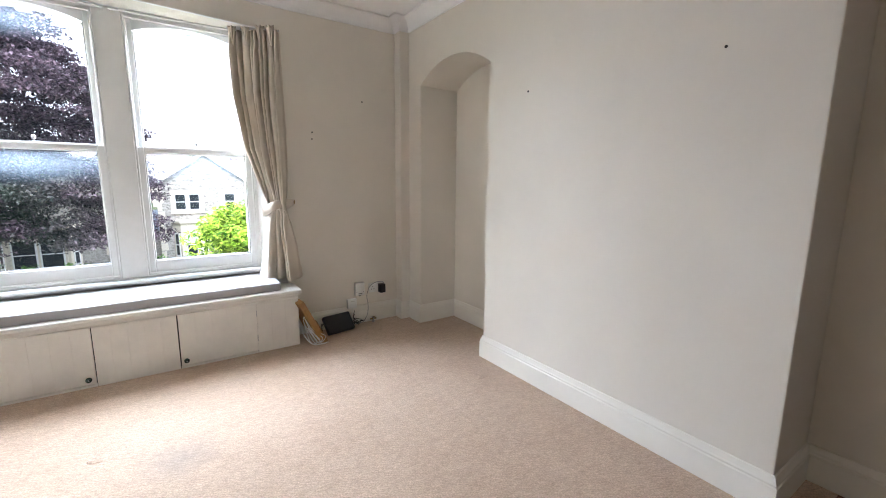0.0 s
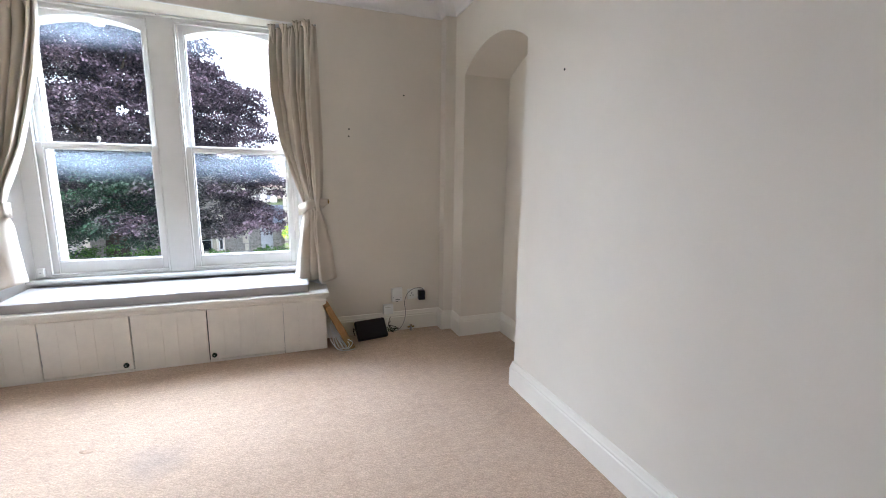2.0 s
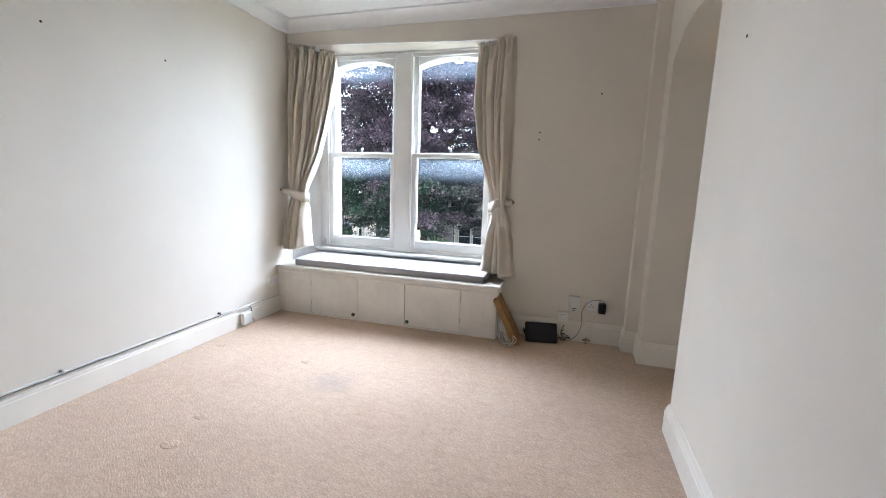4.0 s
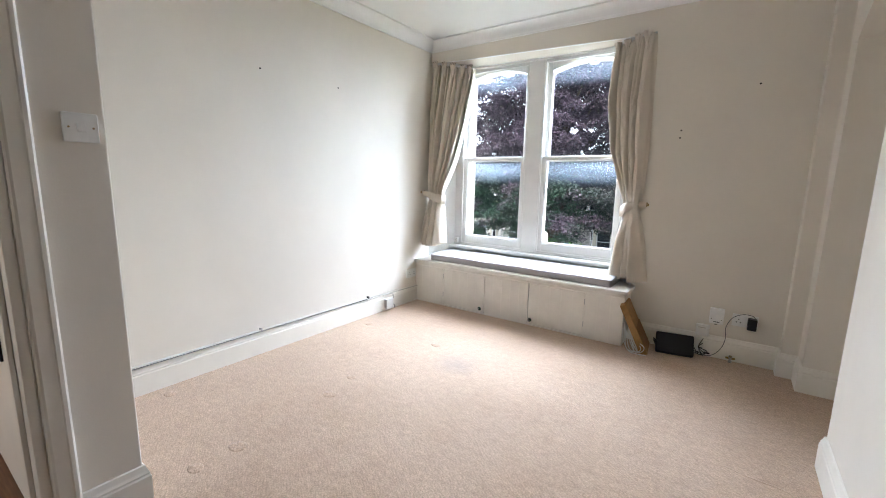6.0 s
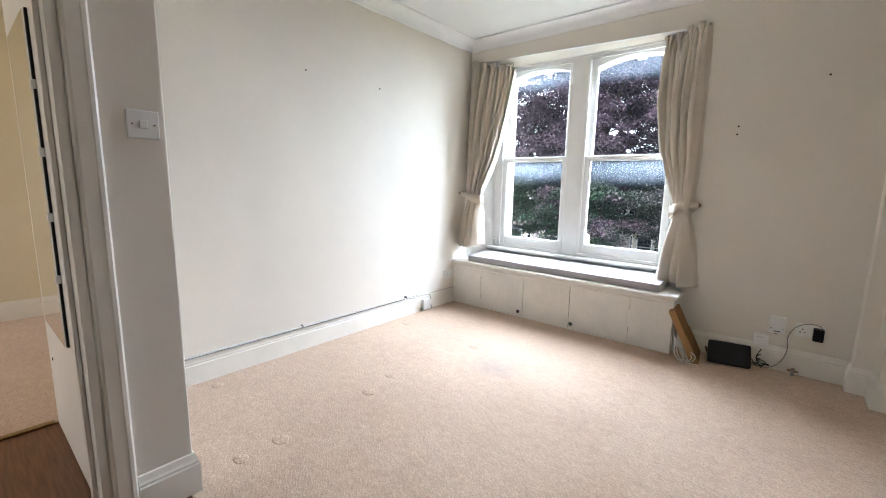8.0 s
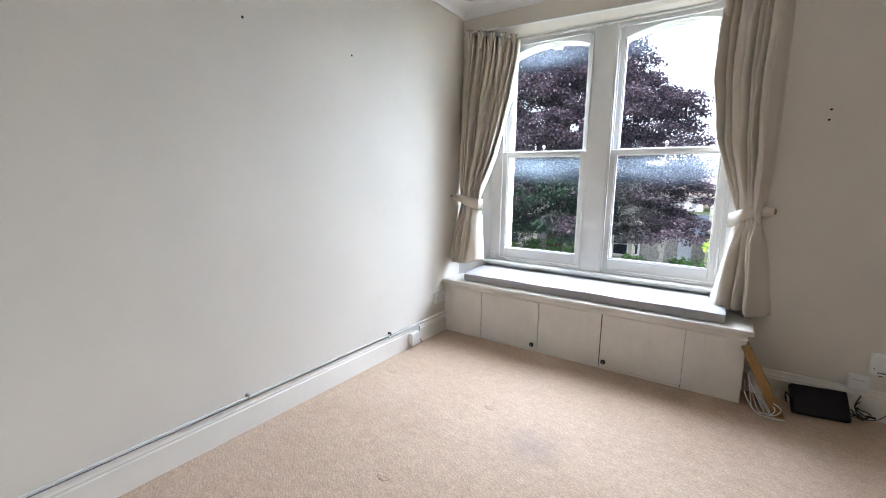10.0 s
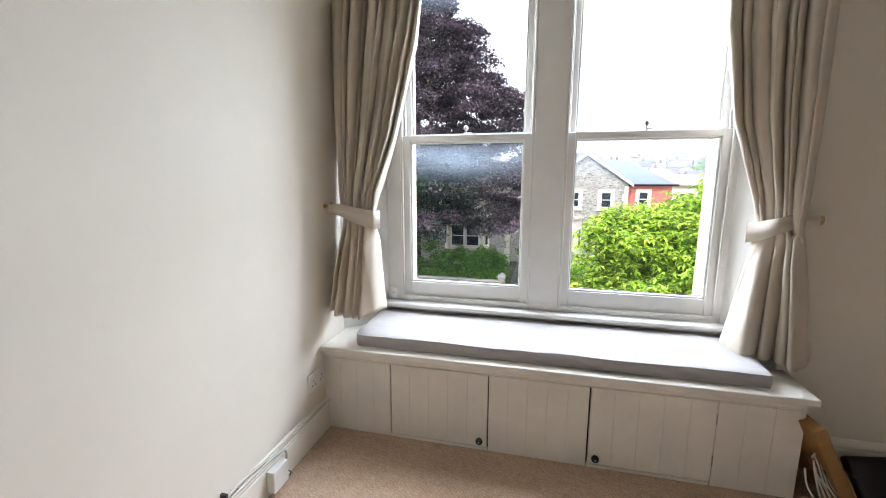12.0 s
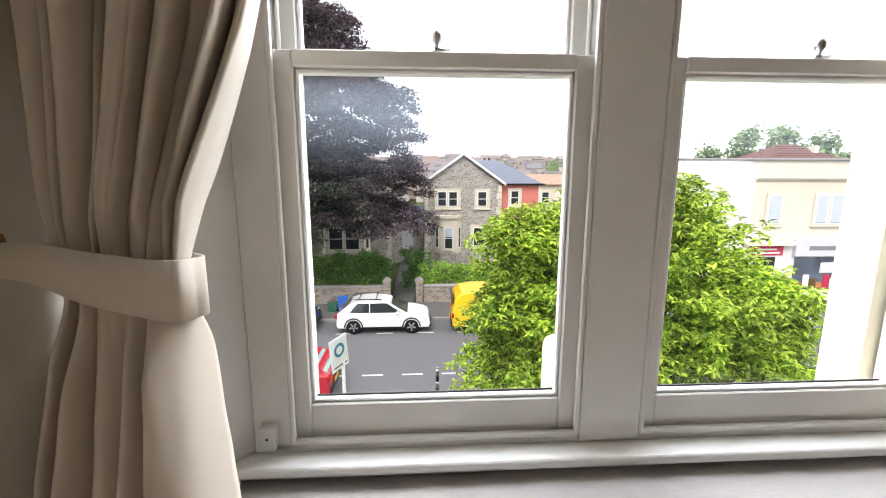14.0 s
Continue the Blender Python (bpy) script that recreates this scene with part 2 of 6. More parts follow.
def tube(bm, pts, r, sides=8):
    pts = [Vector(p) for p in pts]
    rings = []
    for i, p in enumerate(pts):
        d = (pts[min(i + 1, len(pts) - 1)] - pts[max(i - 1, 0)]).normalized()
        up = Vector((0, 0, 1)) if abs(d.z) < 0.95 else Vector((1, 0, 0))
        u = d.cross(up).normalized()
        w = u.cross(d)
        rr = r[i] if isinstance(r, (list, tuple)) else r
        rings.append([bm.verts.new(p + (u * math.cos(a) + w * math.sin(a)) * rr) for a in (2 * math.pi * k / sides for k in range(sides))])
    for a, b in zip(rings, rings[1:]):
        for k in range(sides):
            bm.faces.new((a[k], a[(k + 1) % sides], b[(k + 1) % sides], b[k])).smooth = True
    bm.faces.new(rings[0]), bm.faces.new(list(reversed(rings[-1])))
    return bm


def smooth_path(pts, n=8):
    """Points along a smooth curve through pts."""
    pts = [Vector(p) for p in pts]
    out = []
    for i in range(len(pts) - 1):
        p0, p1, p2, p3 = pts[max(i - 1, 0)], pts[i], pts[i + 1], pts[min(i + 2, len(pts) - 1)]
        for k in range(n):
            t = k / n
            out.append(0.5 * ((2 * p1) + (p2 - p0) * t + (2 * p0 - 5 * p1 + 4 * p2 - p3) * t * t + (3 * p1 - p0 - 3 * p2 + p3) * t ** 3))
    out.append(pts[-1])
    return out


def turned(bm, profile, sides=20, axis="z", at=(0, 0, 0)):
    """A turned shape: profile of (radius, height) about an axis."""
    rings = []
    for r, h in profile:
        ring = []
        for k in range(sides):
            a = 2 * math.pi * k / sides
            c, s = r * math.cos(a), r * math.sin(a)
            p = {"z": (c, s, h), "y": (c, h, s), "x": (h, c, s)}[axis]
            ring.append(bm.verts.new([p[i] + at[i] for i in range(3)]))
        rings.append(ring)
    for a, b in zip(rings, rings[1:]):
        for k in range(sides):
            bm.faces.new((a[k], a[(k + 1) % sides], b[(k + 1) % sides], b[k])).smooth = True
    bm.faces.new(rings[0]), bm.faces.new(list(reversed(rings[-1])))
    bmesh.ops.recalc_face_normals(bm, faces=bm.faces)
    return bm


def made(name, bm, mat):
    me = bpy.data.meshes.new(name)
    bm.to_mesh(me)
    bm.free()
    me.materials.append(mat)
    return new(name, me)


def part(name, bm, mat, parent, label=""):
    ob = made(name, bm, mat)
    ob.parent = parent
    return tagged(ob, label)


def thing(name, at, label, category, group="", kind=""):
    ob = new(name)
    ob.location = at
    return tagged(ob, label, category, group, kind)


def under(ob):
    """Meshes are drawn in world places: bring a part back under its thing's base."""
    for c in ob.children_recursive:
        if c.parent == ob:
            c.matrix_parent_inverse = Matrix.Translation(ob.location).inverted()
    return ob


def BM():
    return bmesh.new()


def arc(y0, y1, z, rise, n=16):
    """Points of a segmental arch from y0 to y1."""
    half = abs(y1 - y0) / 2
    r = (half * half + rise * rise) / (2 * rise)
    a = math.asin(half / r)
    c = (y0 + y1) / 2
    s = 1 if y1 > y0 else -1
    return [(c + s * r * math.sin(-a + 2 * a * k / n), z + rise - r + r * math.cos(-a + 2 * a * k / n)) for k in range(n + 1)]


# ---- the room's shell ----
CEILING, TOP = 2.52, 2.7
XL, YN, XB, XN, XP = -0.012, 3.35, 3.005, 3.37, 0.905
YB0, YB1, YA, YP = 0.512, 2.205, 3.065, 0.412
BACK = -2.6

bm = prism(BM(), [(3.55, BACK), (XN, BACK), (XN, YB0), (XB, YB0), (XB, YB1), (XN, YB1), (XN, YA), (XB, YA), (XB, 3.25), (2.92, 3.25), (2.92, 3.66), (3.55, 3.66)], "z", 0, TOP)
sharp = [e for e in bm.edges if abs(e.verts[0].co.z - e.verts[1].co.z) > 1 and (round(e.verts[0].co.x, 3), round(e.verts[0].co.y, 3)) in ((XB, YB0), (2.92, 3.25), (XB, 3.25))]
bmesh.ops.bevel(bm, geom=sharp, offset=0.006, segments=3, profile=0.5, affect="EDGES")
wall_east = tagged(made("wall_east", bm, WALL), "greige painted wall with a chimney breast and alcove", "wall", kind="structure")
ends = arc(YB1, YA, 1.985, 0.135, 24)
bm = prism(BM(), ends + [(YA, TOP), (YB1, TOP)], "x", XB, XN)
part("arch_spandrel", bm, WALL, wall_east, "plastered segmental arch over the alcove")

bm = prism(BM(), [(1.975, YN), (2.92, YN), (2.92, 3.66), (1.83, 3.66), (1.83, 3.56)], "z", 0, TOP)
wall_north = tagged(made("wall_north", bm, WALL), "greige painted window wall", "wall", kind="structure")
part("window_splay", prism(BM(), [(-0.15, YN), (XL, YN), (0.165, 3.56), (0.165, 3.66), (-0.15, 3.66)], "z", 0, TOP), FRAME, wall_north, "white splayed window reveal")
# the old lintel runs out of level
bm = prism(BM(), [(XL, YN), (1.975, YN), (1.83, 3.56), (1.83, 3.66), (0.165, 3.66), (0.165, 3.56)], "z", 2.29, TOP)
for v in bm.verts:
    if v.co.z < 2.4:
        v.co.z = (2.335 - 0.032 * v.co.x) if v.co.y < 3.4 else (2.3 - 0.012 * v.co.x)
part("window_lintel", bm, WALL, wall_north)
bm = prism(BM(), [(XL + 0.004, YN + 0.003), (1.972, YN + 0.003), (1.827, 3.555), (0.168, 3.555)], "z", 2.283, 2.29)
for v in bm.verts:
    lift = 0.001 if v.co.z > 2.286 else -0.004
    v.co.z = lift + ((2.335 - 0.032 * v.co.x) if v.co.y < 3.4 else (2.3 - 0.012 * v.co.x))
part("window_soffit", bm, FRAME, wall_north, "white painted window soffit")
part("splay_lining", prism(BM(), [(1.972, YN + 0.004), (1.827, 3.558), (1.822, 3.558), (1.967, YN + 0.004)], "z", 0.43, 2.283), FRAME, wall_north, "white splayed window reveal")
part("apron_wall", cut_box(BM(), (0.165, 3.552, 0), (1.83, 3.66, 0.525)), WALL, wall_north)

bm = cut_box(BM(), (-0.15, 0.215, 0), (XL, YN, TOP))
tagged(made("wall_west", bm, WALL), "pale greige painted side wall", "wall", kind="structure")
bm = prism(BM(), [(XL, 0.215), (0.755, 0.215), (0.755, 0.168), (XP, 0.168), (XP, YP), (XL, YP)], "z", 0, TOP)
edge = [e for e in bm.edges if abs(e.verts[0].co.z - e.verts[1].co.z) > 1 and abs(e.verts[0].co.x - XP) < 1e-3 and abs(e.verts[0].co.y - YP) < 1e-3]
bmesh.ops.bevel(bm, geom=edge, offset=0.006, segments=3, profile=0.5, affect="EDGES")
wall_pier = tagged(made("wall_pier", bm, WALL), "greige painted wall pier beside the doorway", "wall", kind="structure")
tagged(made("wall_hall", cut_box(BM(), (0.755, BACK, 0), (XP, -0.68, TOP)), WALL), "greige painted wall beyond the doorway", "wall", kind="structure")
tagged(made("wall_over_door", cut_box(BM(), (0.755, -0.68, 2.03), (XP, 0.168, TOP)), WALL), "greige painted wall above the doorway", "wall", kind="structure")
# unseen closing wall; its opening is added for the next room's lamp
bm = cut_box(BM(), (-0.7, BACK - 0.15, 0), (3.55, BACK, TOP))
cut_box(bm, (-3.0, BACK - 0.15, 0), (-1.9, BACK, TOP))
cut_box(bm, (-1.9, BACK - 0.15, 0), (-0.7, BACK, 0.85))
cut_box(bm, (-1.9, BACK - 0.15, 2.15), (-0.7, BACK, TOP))
tagged(made("wall_south", bm, WALL), "plain greige wall behind", "wall", kind="structure")

bm = cut_box(BM(), (-0.3, YP - 0.02, -0.2), (3.55, 3.66, 0.0))
floor = tagged(made("floor", bm, CARPET), "beige ribbed wool carpet, worn and marked", "carpet floor", kind="structure")
bm = cut_box(BM(), (-0.08, BACK, -0.2), (3.55, YP - 0.02, -0.004))
tagged(made("hall_floor", bm, WOODFLOOR), "dark brown wooden hall floor", "floor", kind="structure")
tagged(made("bedroom_floor", cut_box(BM(), (-3.0, BACK, -0.2), (-0.08, 0.9, 0.0)), CARPET), "beige carpet in the next room", "carpet floor", kind="structure")
tagged(made("ceiling", cut_box(BM(), (-3.0, BACK, CEILING), (3.55, 3.66, TOP + 0.1)), CEIL), "white painted ceiling", "ceiling", kind="structure")
tagged(made("bedroom_wall", cut_box(BM(), (-2.45, BACK, 0), (-2.27, 0.9, TOP)), FARWALL), "cream painted wall of the next room", "wall", kind="structure")
tagged(made("bedroom_wall_side", cut_box(BM(), (-2.27, 0.75, 0), (-0.15, 0.9, TOP)), FARWALL), "cream painted wall of the next room", "wall", kind="structure")

SKIRT = [(0, 0), (0.019, 0), (0.019, 0.112), (0.015, 0.118), (0.016, 0.126), (0.012, 0.134), (0.008, 0.147), (0.006, 0.154), (0, 0.157)]
run = [(XN, BACK), (XN, YB0), (XB, YB0), (XB, YB1), (XN, YB1), (XN, YA), (XB, YA), (XB, 3.25), (2.92, 3.25), (2.92, YN), (1.985, YN)]
baseboard = tagged(made("baseboard", sweep(BM(), run, SKIRT), GLOSS), "cream gloss moulded skirting board", "skirting", kind="structure")
part("skirting", sweep(BM(), [(XL, 3.13), (XL, YP), (XP, YP), (XP, 0.238)], SKIRT), GLOSS, baseboard)
part("skirting", sweep(BM(), [(-2.27, 0.75), (-2.27, BACK)], SKIRT), GLOSS, baseboard)
cove = [(0, 2.43), (0.012, 2.43), (0.014, 2.437)]
cove += [(0.014 + 0.082 * (1 - math.cos(a)), 2.437 + 0.07 * math.sin(a)) for a in (math.pi / 2 * k / 8 for k in range(1, 9))]
cove += [(0.1, 2.51), (0.1, CEILING), (0, CEILING)]
outline = [(XN, BACK), (XN, YB0), (XB, YB0), (XB, 3.25), (2.92, 3.25), (2.92, YN), (XL, YN), (XL, YP), (XP, YP), (XP, BACK)]
bm = sweep(BM(), outline, cove)
tagged(made("cornice", bm, CEIL), "white plaster coving round the ceiling", "coving", kind="structure")

# ---- doorway, open door and mirror ----
ARCH = [(0, 0), (0.066, 0), (0.066, 0.017), (0.06, 0.021), (0.05, 0.021), (0.046, 0.0185), (0.012, 0.0165), (0.006, 0.013), (0, 0.012)]
trim = tagged(new("trim"), "white moulded door architrave", "architrave", kind="structure")
part("architrave", prism(BM(), [(XP + d, 0.17 + o) for o, d in ARCH], "z", 0, 2.09), GLOSS, trim)
part("architrave", prism(BM(), [(XP + d, -0.68 - o) for o, d in ARCH], "z", 0, 2.09), GLOSS, trim)
part("architrave", cut_box(BM(), (XP, -0.68, 2.03), (XP + 0.02, 0.17, 2.09), 0.004), GLOSS, trim)
part("door_lining", cut_box(BM(), (0.745, 0.142, 0), (XP + 0.002, 0.168, 2.03), 0.002), GLOSS, trim)
part("door_lining", cut_box(BM(), (0.745, -0.68, 0), (XP + 0.002, -0.655, 2.03), 0.002), GLOSS, trim)
part("door_stop", cut_box(BM(), (0.80, 0.128, 0), (0.84, 0.142, 2.02), 0.002), GLOSS, trim)
part("floor_trim", cut_box(BM(), (-0.1, -0.9, 0.0), (-0.065, 0.14, 0.006), 0.002), BRASS, trim, "brass threshold strip")

door = thing("door_1", (0.72, 0.15, 0.006), "white painted door standing open against the wall", "door", kind="structure")
part("door_leaf", cut_box(BM(), (-0.05, 0.15, 0.008), (0.735, 0.19, 1.99), 0.002), GLOSS, door)
for z in (0.22, 1.75):
    part("hinge", cut_box(BM(), (0.733, 0.143, z), (0.747, 0.19, z + 0.09), 0.001), STEEL, door, "steel hinge")
part("keyhole", turned(BM(), [(0.008, 0.1475), (0.008, 0.151)], 12, "y", (0.05, 0, 0.36)), DARKLINE, door)
under(door)
glass = thing("wall_mirror", (0.35, 0.14, 0.56), "frameless rectangular mirror with black edge on the door", "mirror")
part("backing", cut_box(BM(), (0.118, 0.142, 0.56), (0.572, 0.1495, 1.71), 0.001), BLACK, glass, "black backing board")
part("mirror_plate", cut_box(BM(), (0.122, 0.136, 0.564), (0.566, 0.142, 1.706), 0.001), MIRROR, glass)
for z in (0.8, 1.02, 1.24, 1.46):
    part("clip", cut_box(BM(), (0.56, 0.134, z), (0.576, 0.1495, z + 0.03), 0.002), PLASTIC, glass, "white mirror clip")
under(glass)

# ---- the sash window ----
X = ((0.25, 0.935), (1.085, 1.80))
window = thing("window_1", (1.02, 3.56, 0.53), "pair of white painted timber sash windows with arched heads", "window", kind="structure")
for x0, x1 in ((0.165, 0.25), (1.80, 1.83)):
    part("window_frame", cut_box(BM(), (x0, 3.556, 0.55), (x1, 3.655, 2.31), 0.003), FRAME, window)
part("mullion", cut_box(BM(), (0.935, 3.548, 0.55), (1.085, 3.655, 2.283), 0.006, 2), FRAME, window, "broad white mullion between the sashes")
part("window_frame", cut_box(BM(), (0.25, 3.558, 2.255), (1.80, 3.655, 2.283), 0.003), FRAME, window)
part("window_frame", cut_box(BM(), (0.165, 3.556, 0.535), (1.83, 3.655, 0.565), 0.004), FRAME, window)
part("window_sill", cut_box(BM(), (0.135, 3.49, 0.522), (1.868, 3.56, 0.548), 0.009, 3), FRAME, window, "white rounded window board")
part("sill_bead", cut_box(BM(), (0.16, 3.53, 0.505), (1.84, 3.552, 0.523), 0.004), FRAME, window)
for (x0, x1) in X:
    for a, b in ((x0, x0 + 0.012), (x1 - 0.012, x1)):
        part("staff_bead", cut_box(BM(), (a, 3.547, 0.565), (b, 3.561, 2.255), 0.004, 2), FRAME, window)
    part("staff_bead", cut_box(BM(), (x0, 3.547, 0.565), (x1, 3.561, 0.58), 0.004, 2), FRAME, window)
    part("staff_bead", cut_box(BM(), (x0, 3.55, 2.243), (x1, 3.566, 2.255), 0.004, 2), FRAME, window)


def sash(x0, x1, z0, z1, y0, y1, rails, arched):
    """One sash: stiles, rails, inner moulding and its pane."""
    st = 0.042
    s = part("sash", cut_box(BM(), (x0, y0, z0), (x0 + st, y1, z1), 0.003), FRAME, window)
    part("stile", cut_box(BM(), (x1 - st, y0, z0), (x1, y1, z1), 0.003), FRAME, s)
    part("bottom_rail", cut_box(BM(), (x0 + st, y0 + 0.001, z0), (x1 - st, y1, z0 + rails[0]), 0.003), FRAME, s)
    gz = z1 - rails[1]
    if arched:
        bm = prism(BM(), arc(x0 + st, x1 - st, z1 - 0.075, 0.058, 20) + [(x1 - st, z1), (x0 + st, z1)], "y", y0 + 0.001, y1)
        part("arched_head", bm, FRAME, s)
        gz = z1
    else:
        part("top_rail", cut_box(BM(), (x0 + st, y0 - 0.004, gz), (x1 - st, y1, z1), 0.003), FRAME, s)
    ym = y1 - 0.007
    m = 0.009
    for a, b in ((x0 + st, x0 + st + m), (x1 - st - m, x1 - st)):
        part("glazing_bead", cut_box(BM(), (a, y0 + 0.008, z0 + rails[0]), (b, ym, gz - (0.075 if arched else 0)), 0.003), FRAME, s)
    part("glazing_bead", cut_box(BM(), (x0 + st, y0 + 0.008, z0 + rails[0]), (x1 - st, ym, z0 + rails[0] + m), 0.003), FRAME, s)
    if not arched:
        part("glazing_bead", cut_box(BM(), (x0 + st, y0 + 0.008, gz - m), (x1 - st, ym, gz), 0.003), FRAME, s)
    # thin dark strip along the foot of the pane
    part("pane_foot_strip", cut_box(BM(), (x0 + st + m, ym - 0.006, z0 + rails[0] + m), (x1 - st - m, ym - 0.001, z0 + rails[0] + m + 0.0035), 0.001), DARKLINE, s, "thin dark strip along the foot of the pane")
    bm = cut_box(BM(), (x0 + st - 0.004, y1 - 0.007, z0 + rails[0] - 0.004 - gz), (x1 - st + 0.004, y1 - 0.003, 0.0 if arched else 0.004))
    p = part("pane", bm, GLASS, s, "clear pane with a milky haze painted along its top")
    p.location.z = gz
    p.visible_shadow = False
    return s


for x0, x1 in X:
    sash(x0 + 0.004, x1 - 0.004, 0.566, 1.44, 3.568, 3.605, (0.09, 0.034), False)
    sash(x0 + 0.004, x1 - 0.004, 1.406, 2.262, 3.61, 3.648, (0.034, 0.05), True)
    xm = (x0 + x1) / 2
    c = part("sash_catch", turned(BM(), [(0.016, 1.44), (0.016, 1.444), (0.009, 1.446), (0.008, 1.452)], 16, "z", (xm, 3.59, 0)), STEEL, window, "dull steel sash fastener")
    part("catch_knob", turned(BM(), [(0.004, 1.45), (0.005, 1.46), (0.011, 1.467), (0.012, 1.476), (0.008, 1.484), (0.002, 1.487)], 14, "z", (xm, 3.585, 0)), STEEL, c)
    part("catch_arm", cut_box(BM(), (xm - 0.006, 3.582, 1.446), (xm + 0.03, 3.596, 1.453), 0.003), STEEL, c)
    for xx in (x0 + 0.016, x1 - 0.016):
        part("sash_cord", tube(BM(), [(xx, 3.588, 1.44), (xx, 3.588, 2.24)], 0.0045, 6), LINING, window, "pale sash cord")
part("contact_box", cut_box(BM(), (0.187, 3.53, 0.566), (0.222, 3.556, 0.622), 0.003, 2), PLASTIC, window, "small cream plastic sensor box")
part("screw", turned(BM(), [(0.003, 3.5285), (0.003, 3.531)], 10, "y", (0.204, 0, 0.595)), DARKLINE, window)
under(window)

# ---- window seat ----
seat = thing("window_seat", (1.0, 3.13, 0.0), "white painted tongue-and-groove window seat with two cupboard doors", "window seat")
part("lid", cut_box(BM(), (XL + 0.002, 3.1, 0.402), (2.004, 3.5, 0.43), 0.006, 2), BENCH, seat, "white painted seat board")
part("lid", prism(BM(), [(0.1, 3.5), (1.87, 3.5), (1.83, 3.552), (0.16, 3.552)], "z", 0.402, 0.43), BENCH, seat)
part("cornice_strip", sweep(BM(), [(1.984, 3.349), (1.984, 3.128), (XL + 0.002, 3.128)], [(0, 0.366), (-0.006, 0.37), (-0.01, 0.382), (-0.014, 0.395), (-0.014, 0.402), (0, 0.402)]), BENCH, seat, "moulded strip under the seat board")
part("side_panel", cut_box(BM(), (1.966, 3.146, 0), (1.981, 3.349, 0.402)), BENCH, seat)
# black sheet behind the boards paints the shade seen in the gaps
part("gap_shade_sheet", cut_box(BM(), (0.0, 3.147, 0.0), (1.962, 3.16, 0.402)), DARKLINE, seat)
part("top_rail", cut_box(BM(), (XL + 0.002, 3.131, 0.374), (1.981, 3.146, 0.402), 0.001), BENCH, seat)
for x0, x1 in ((0.332, 0.79), (1.219, 1.686)):
    part("bottom_rail", cut_box(BM(), (x0 - 0.001, 3.13, 0.0), (x1 + 0.001, 3.146, 0.014), 0.001), BENCH, seat)


def boards(x0, x1, z0, z1, y, n, parent):
    w = (x1 - x0) / n
    for i in range(n):
        bm = cut_box(BM(), (x0 + i * w, y, z0), (x0 + (i + 1) * w - 0.0001, y + 0.013, z1), 0.0011)
        part("board", bm, BENCH, parent)


for x0, x1, n in ((XL + 0.003, 0.328, 4), (0.794, 1.214, 5), (1.691, 1.98, 3)):
    boards(x0, x1, 0.0, 0.373, 3.131, n, seat)
for x0, x1, kx in ((0.3345, 0.7883, 0.757), (1.2215, 1.689, 1.25)):
    d = part("door", cut_box(BM(), (x0, 3.1425, 0.0185), (x1, 3.1465, 0.367)), BENCH, seat, "boarded cupboard door with a dark round knob")
    boards(x0, x1, 0.0185, 0.367, 3.129, 5, d)
    k = [(0.006, 3.129), (0.006, 3.12), (0.012, 3.117), (0.016, 3.11), (0.015, 3.103), (0.009, 3.098), (0.001, 3.097)]
    part("knob", turned(BM(), k, 18, "y", (kx, 0, 0.056)), KNOB, d, "dark green glazed knob")
    part("knob_screw", turned(BM(), [(0.004, 3.0975), (0.003, 3.0955)], 10, "y", (kx, 0, 0.056)), STEEL, d)
    hx = x0 - 0.003 if kx > 0.5 * (x0 + x1) else x1 - 0.002
    for z in (0.09, 0.27):
        part("hinge", cut_box(BM(), (hx, 3.1265, z), (hx + 0.005, 3.135, z + 0.045), 0.001), STEEL, d, "small steel hinge")
under(seat)

# seat cushion: a soft pad, puckered along its front seam
nx, ny = 90, 22
bm = BM()
cx0, cx1, cy0, cy1, cz0, cz1 = 0.145, 1.868, 3.155, 3.522, 0.431, 0.49


def pad(u, v, top):
    """A point of the pad's top or bottom."""
    x, y = cx0 + (cx1 - cx0) * u, cy0 + (cy1 - cy0) * v
    r = 0.03 if x < 1 and y < 3.3 else 0.006
    dx, dy = max(cx0 + r - x, x - cx1 + r, 0), max(cy0 + r - y, y - cy1 + r, 0)
    d = math.hypot(dx, dy)
    if d > r:
        x += (r / d - 1) * dx * (1 if x > 1 else -1)
        y += (r / d - 1) * dy * (1 if y > 3.3 else -1)
    edge_ = min(min(u, 1 - u) * (cx1 - cx0), min(v, 1 - v) * (cy1 - cy0))
    if not top:
        return Vector((x, y, cz0))
    roll = 0.004 * max(0, 1 - edge_ / 0.008) ** 2
    n1 = noise.noise((x * 5, y * 6, 0.3)) * 0.004 + noise.noise((x * 16, y * 9, 1.7)) * 0.002 - 0.005 * max(0, 0.22 - abs(noise.noise((x * 4 + y * 3, y * 7 - x, 4.0))))
    pucker = 0.0025 * noise.noise((x * 40, 2.0, 0)) * max(0, 1 - v * 6)
    y += 0.006 * noise.noise((x * 4, 7.0, 0)) * max(0, 1 - v * 5)
    return Vector((x, y, cz1 + 0.014 * v - roll + n1 + pucker))


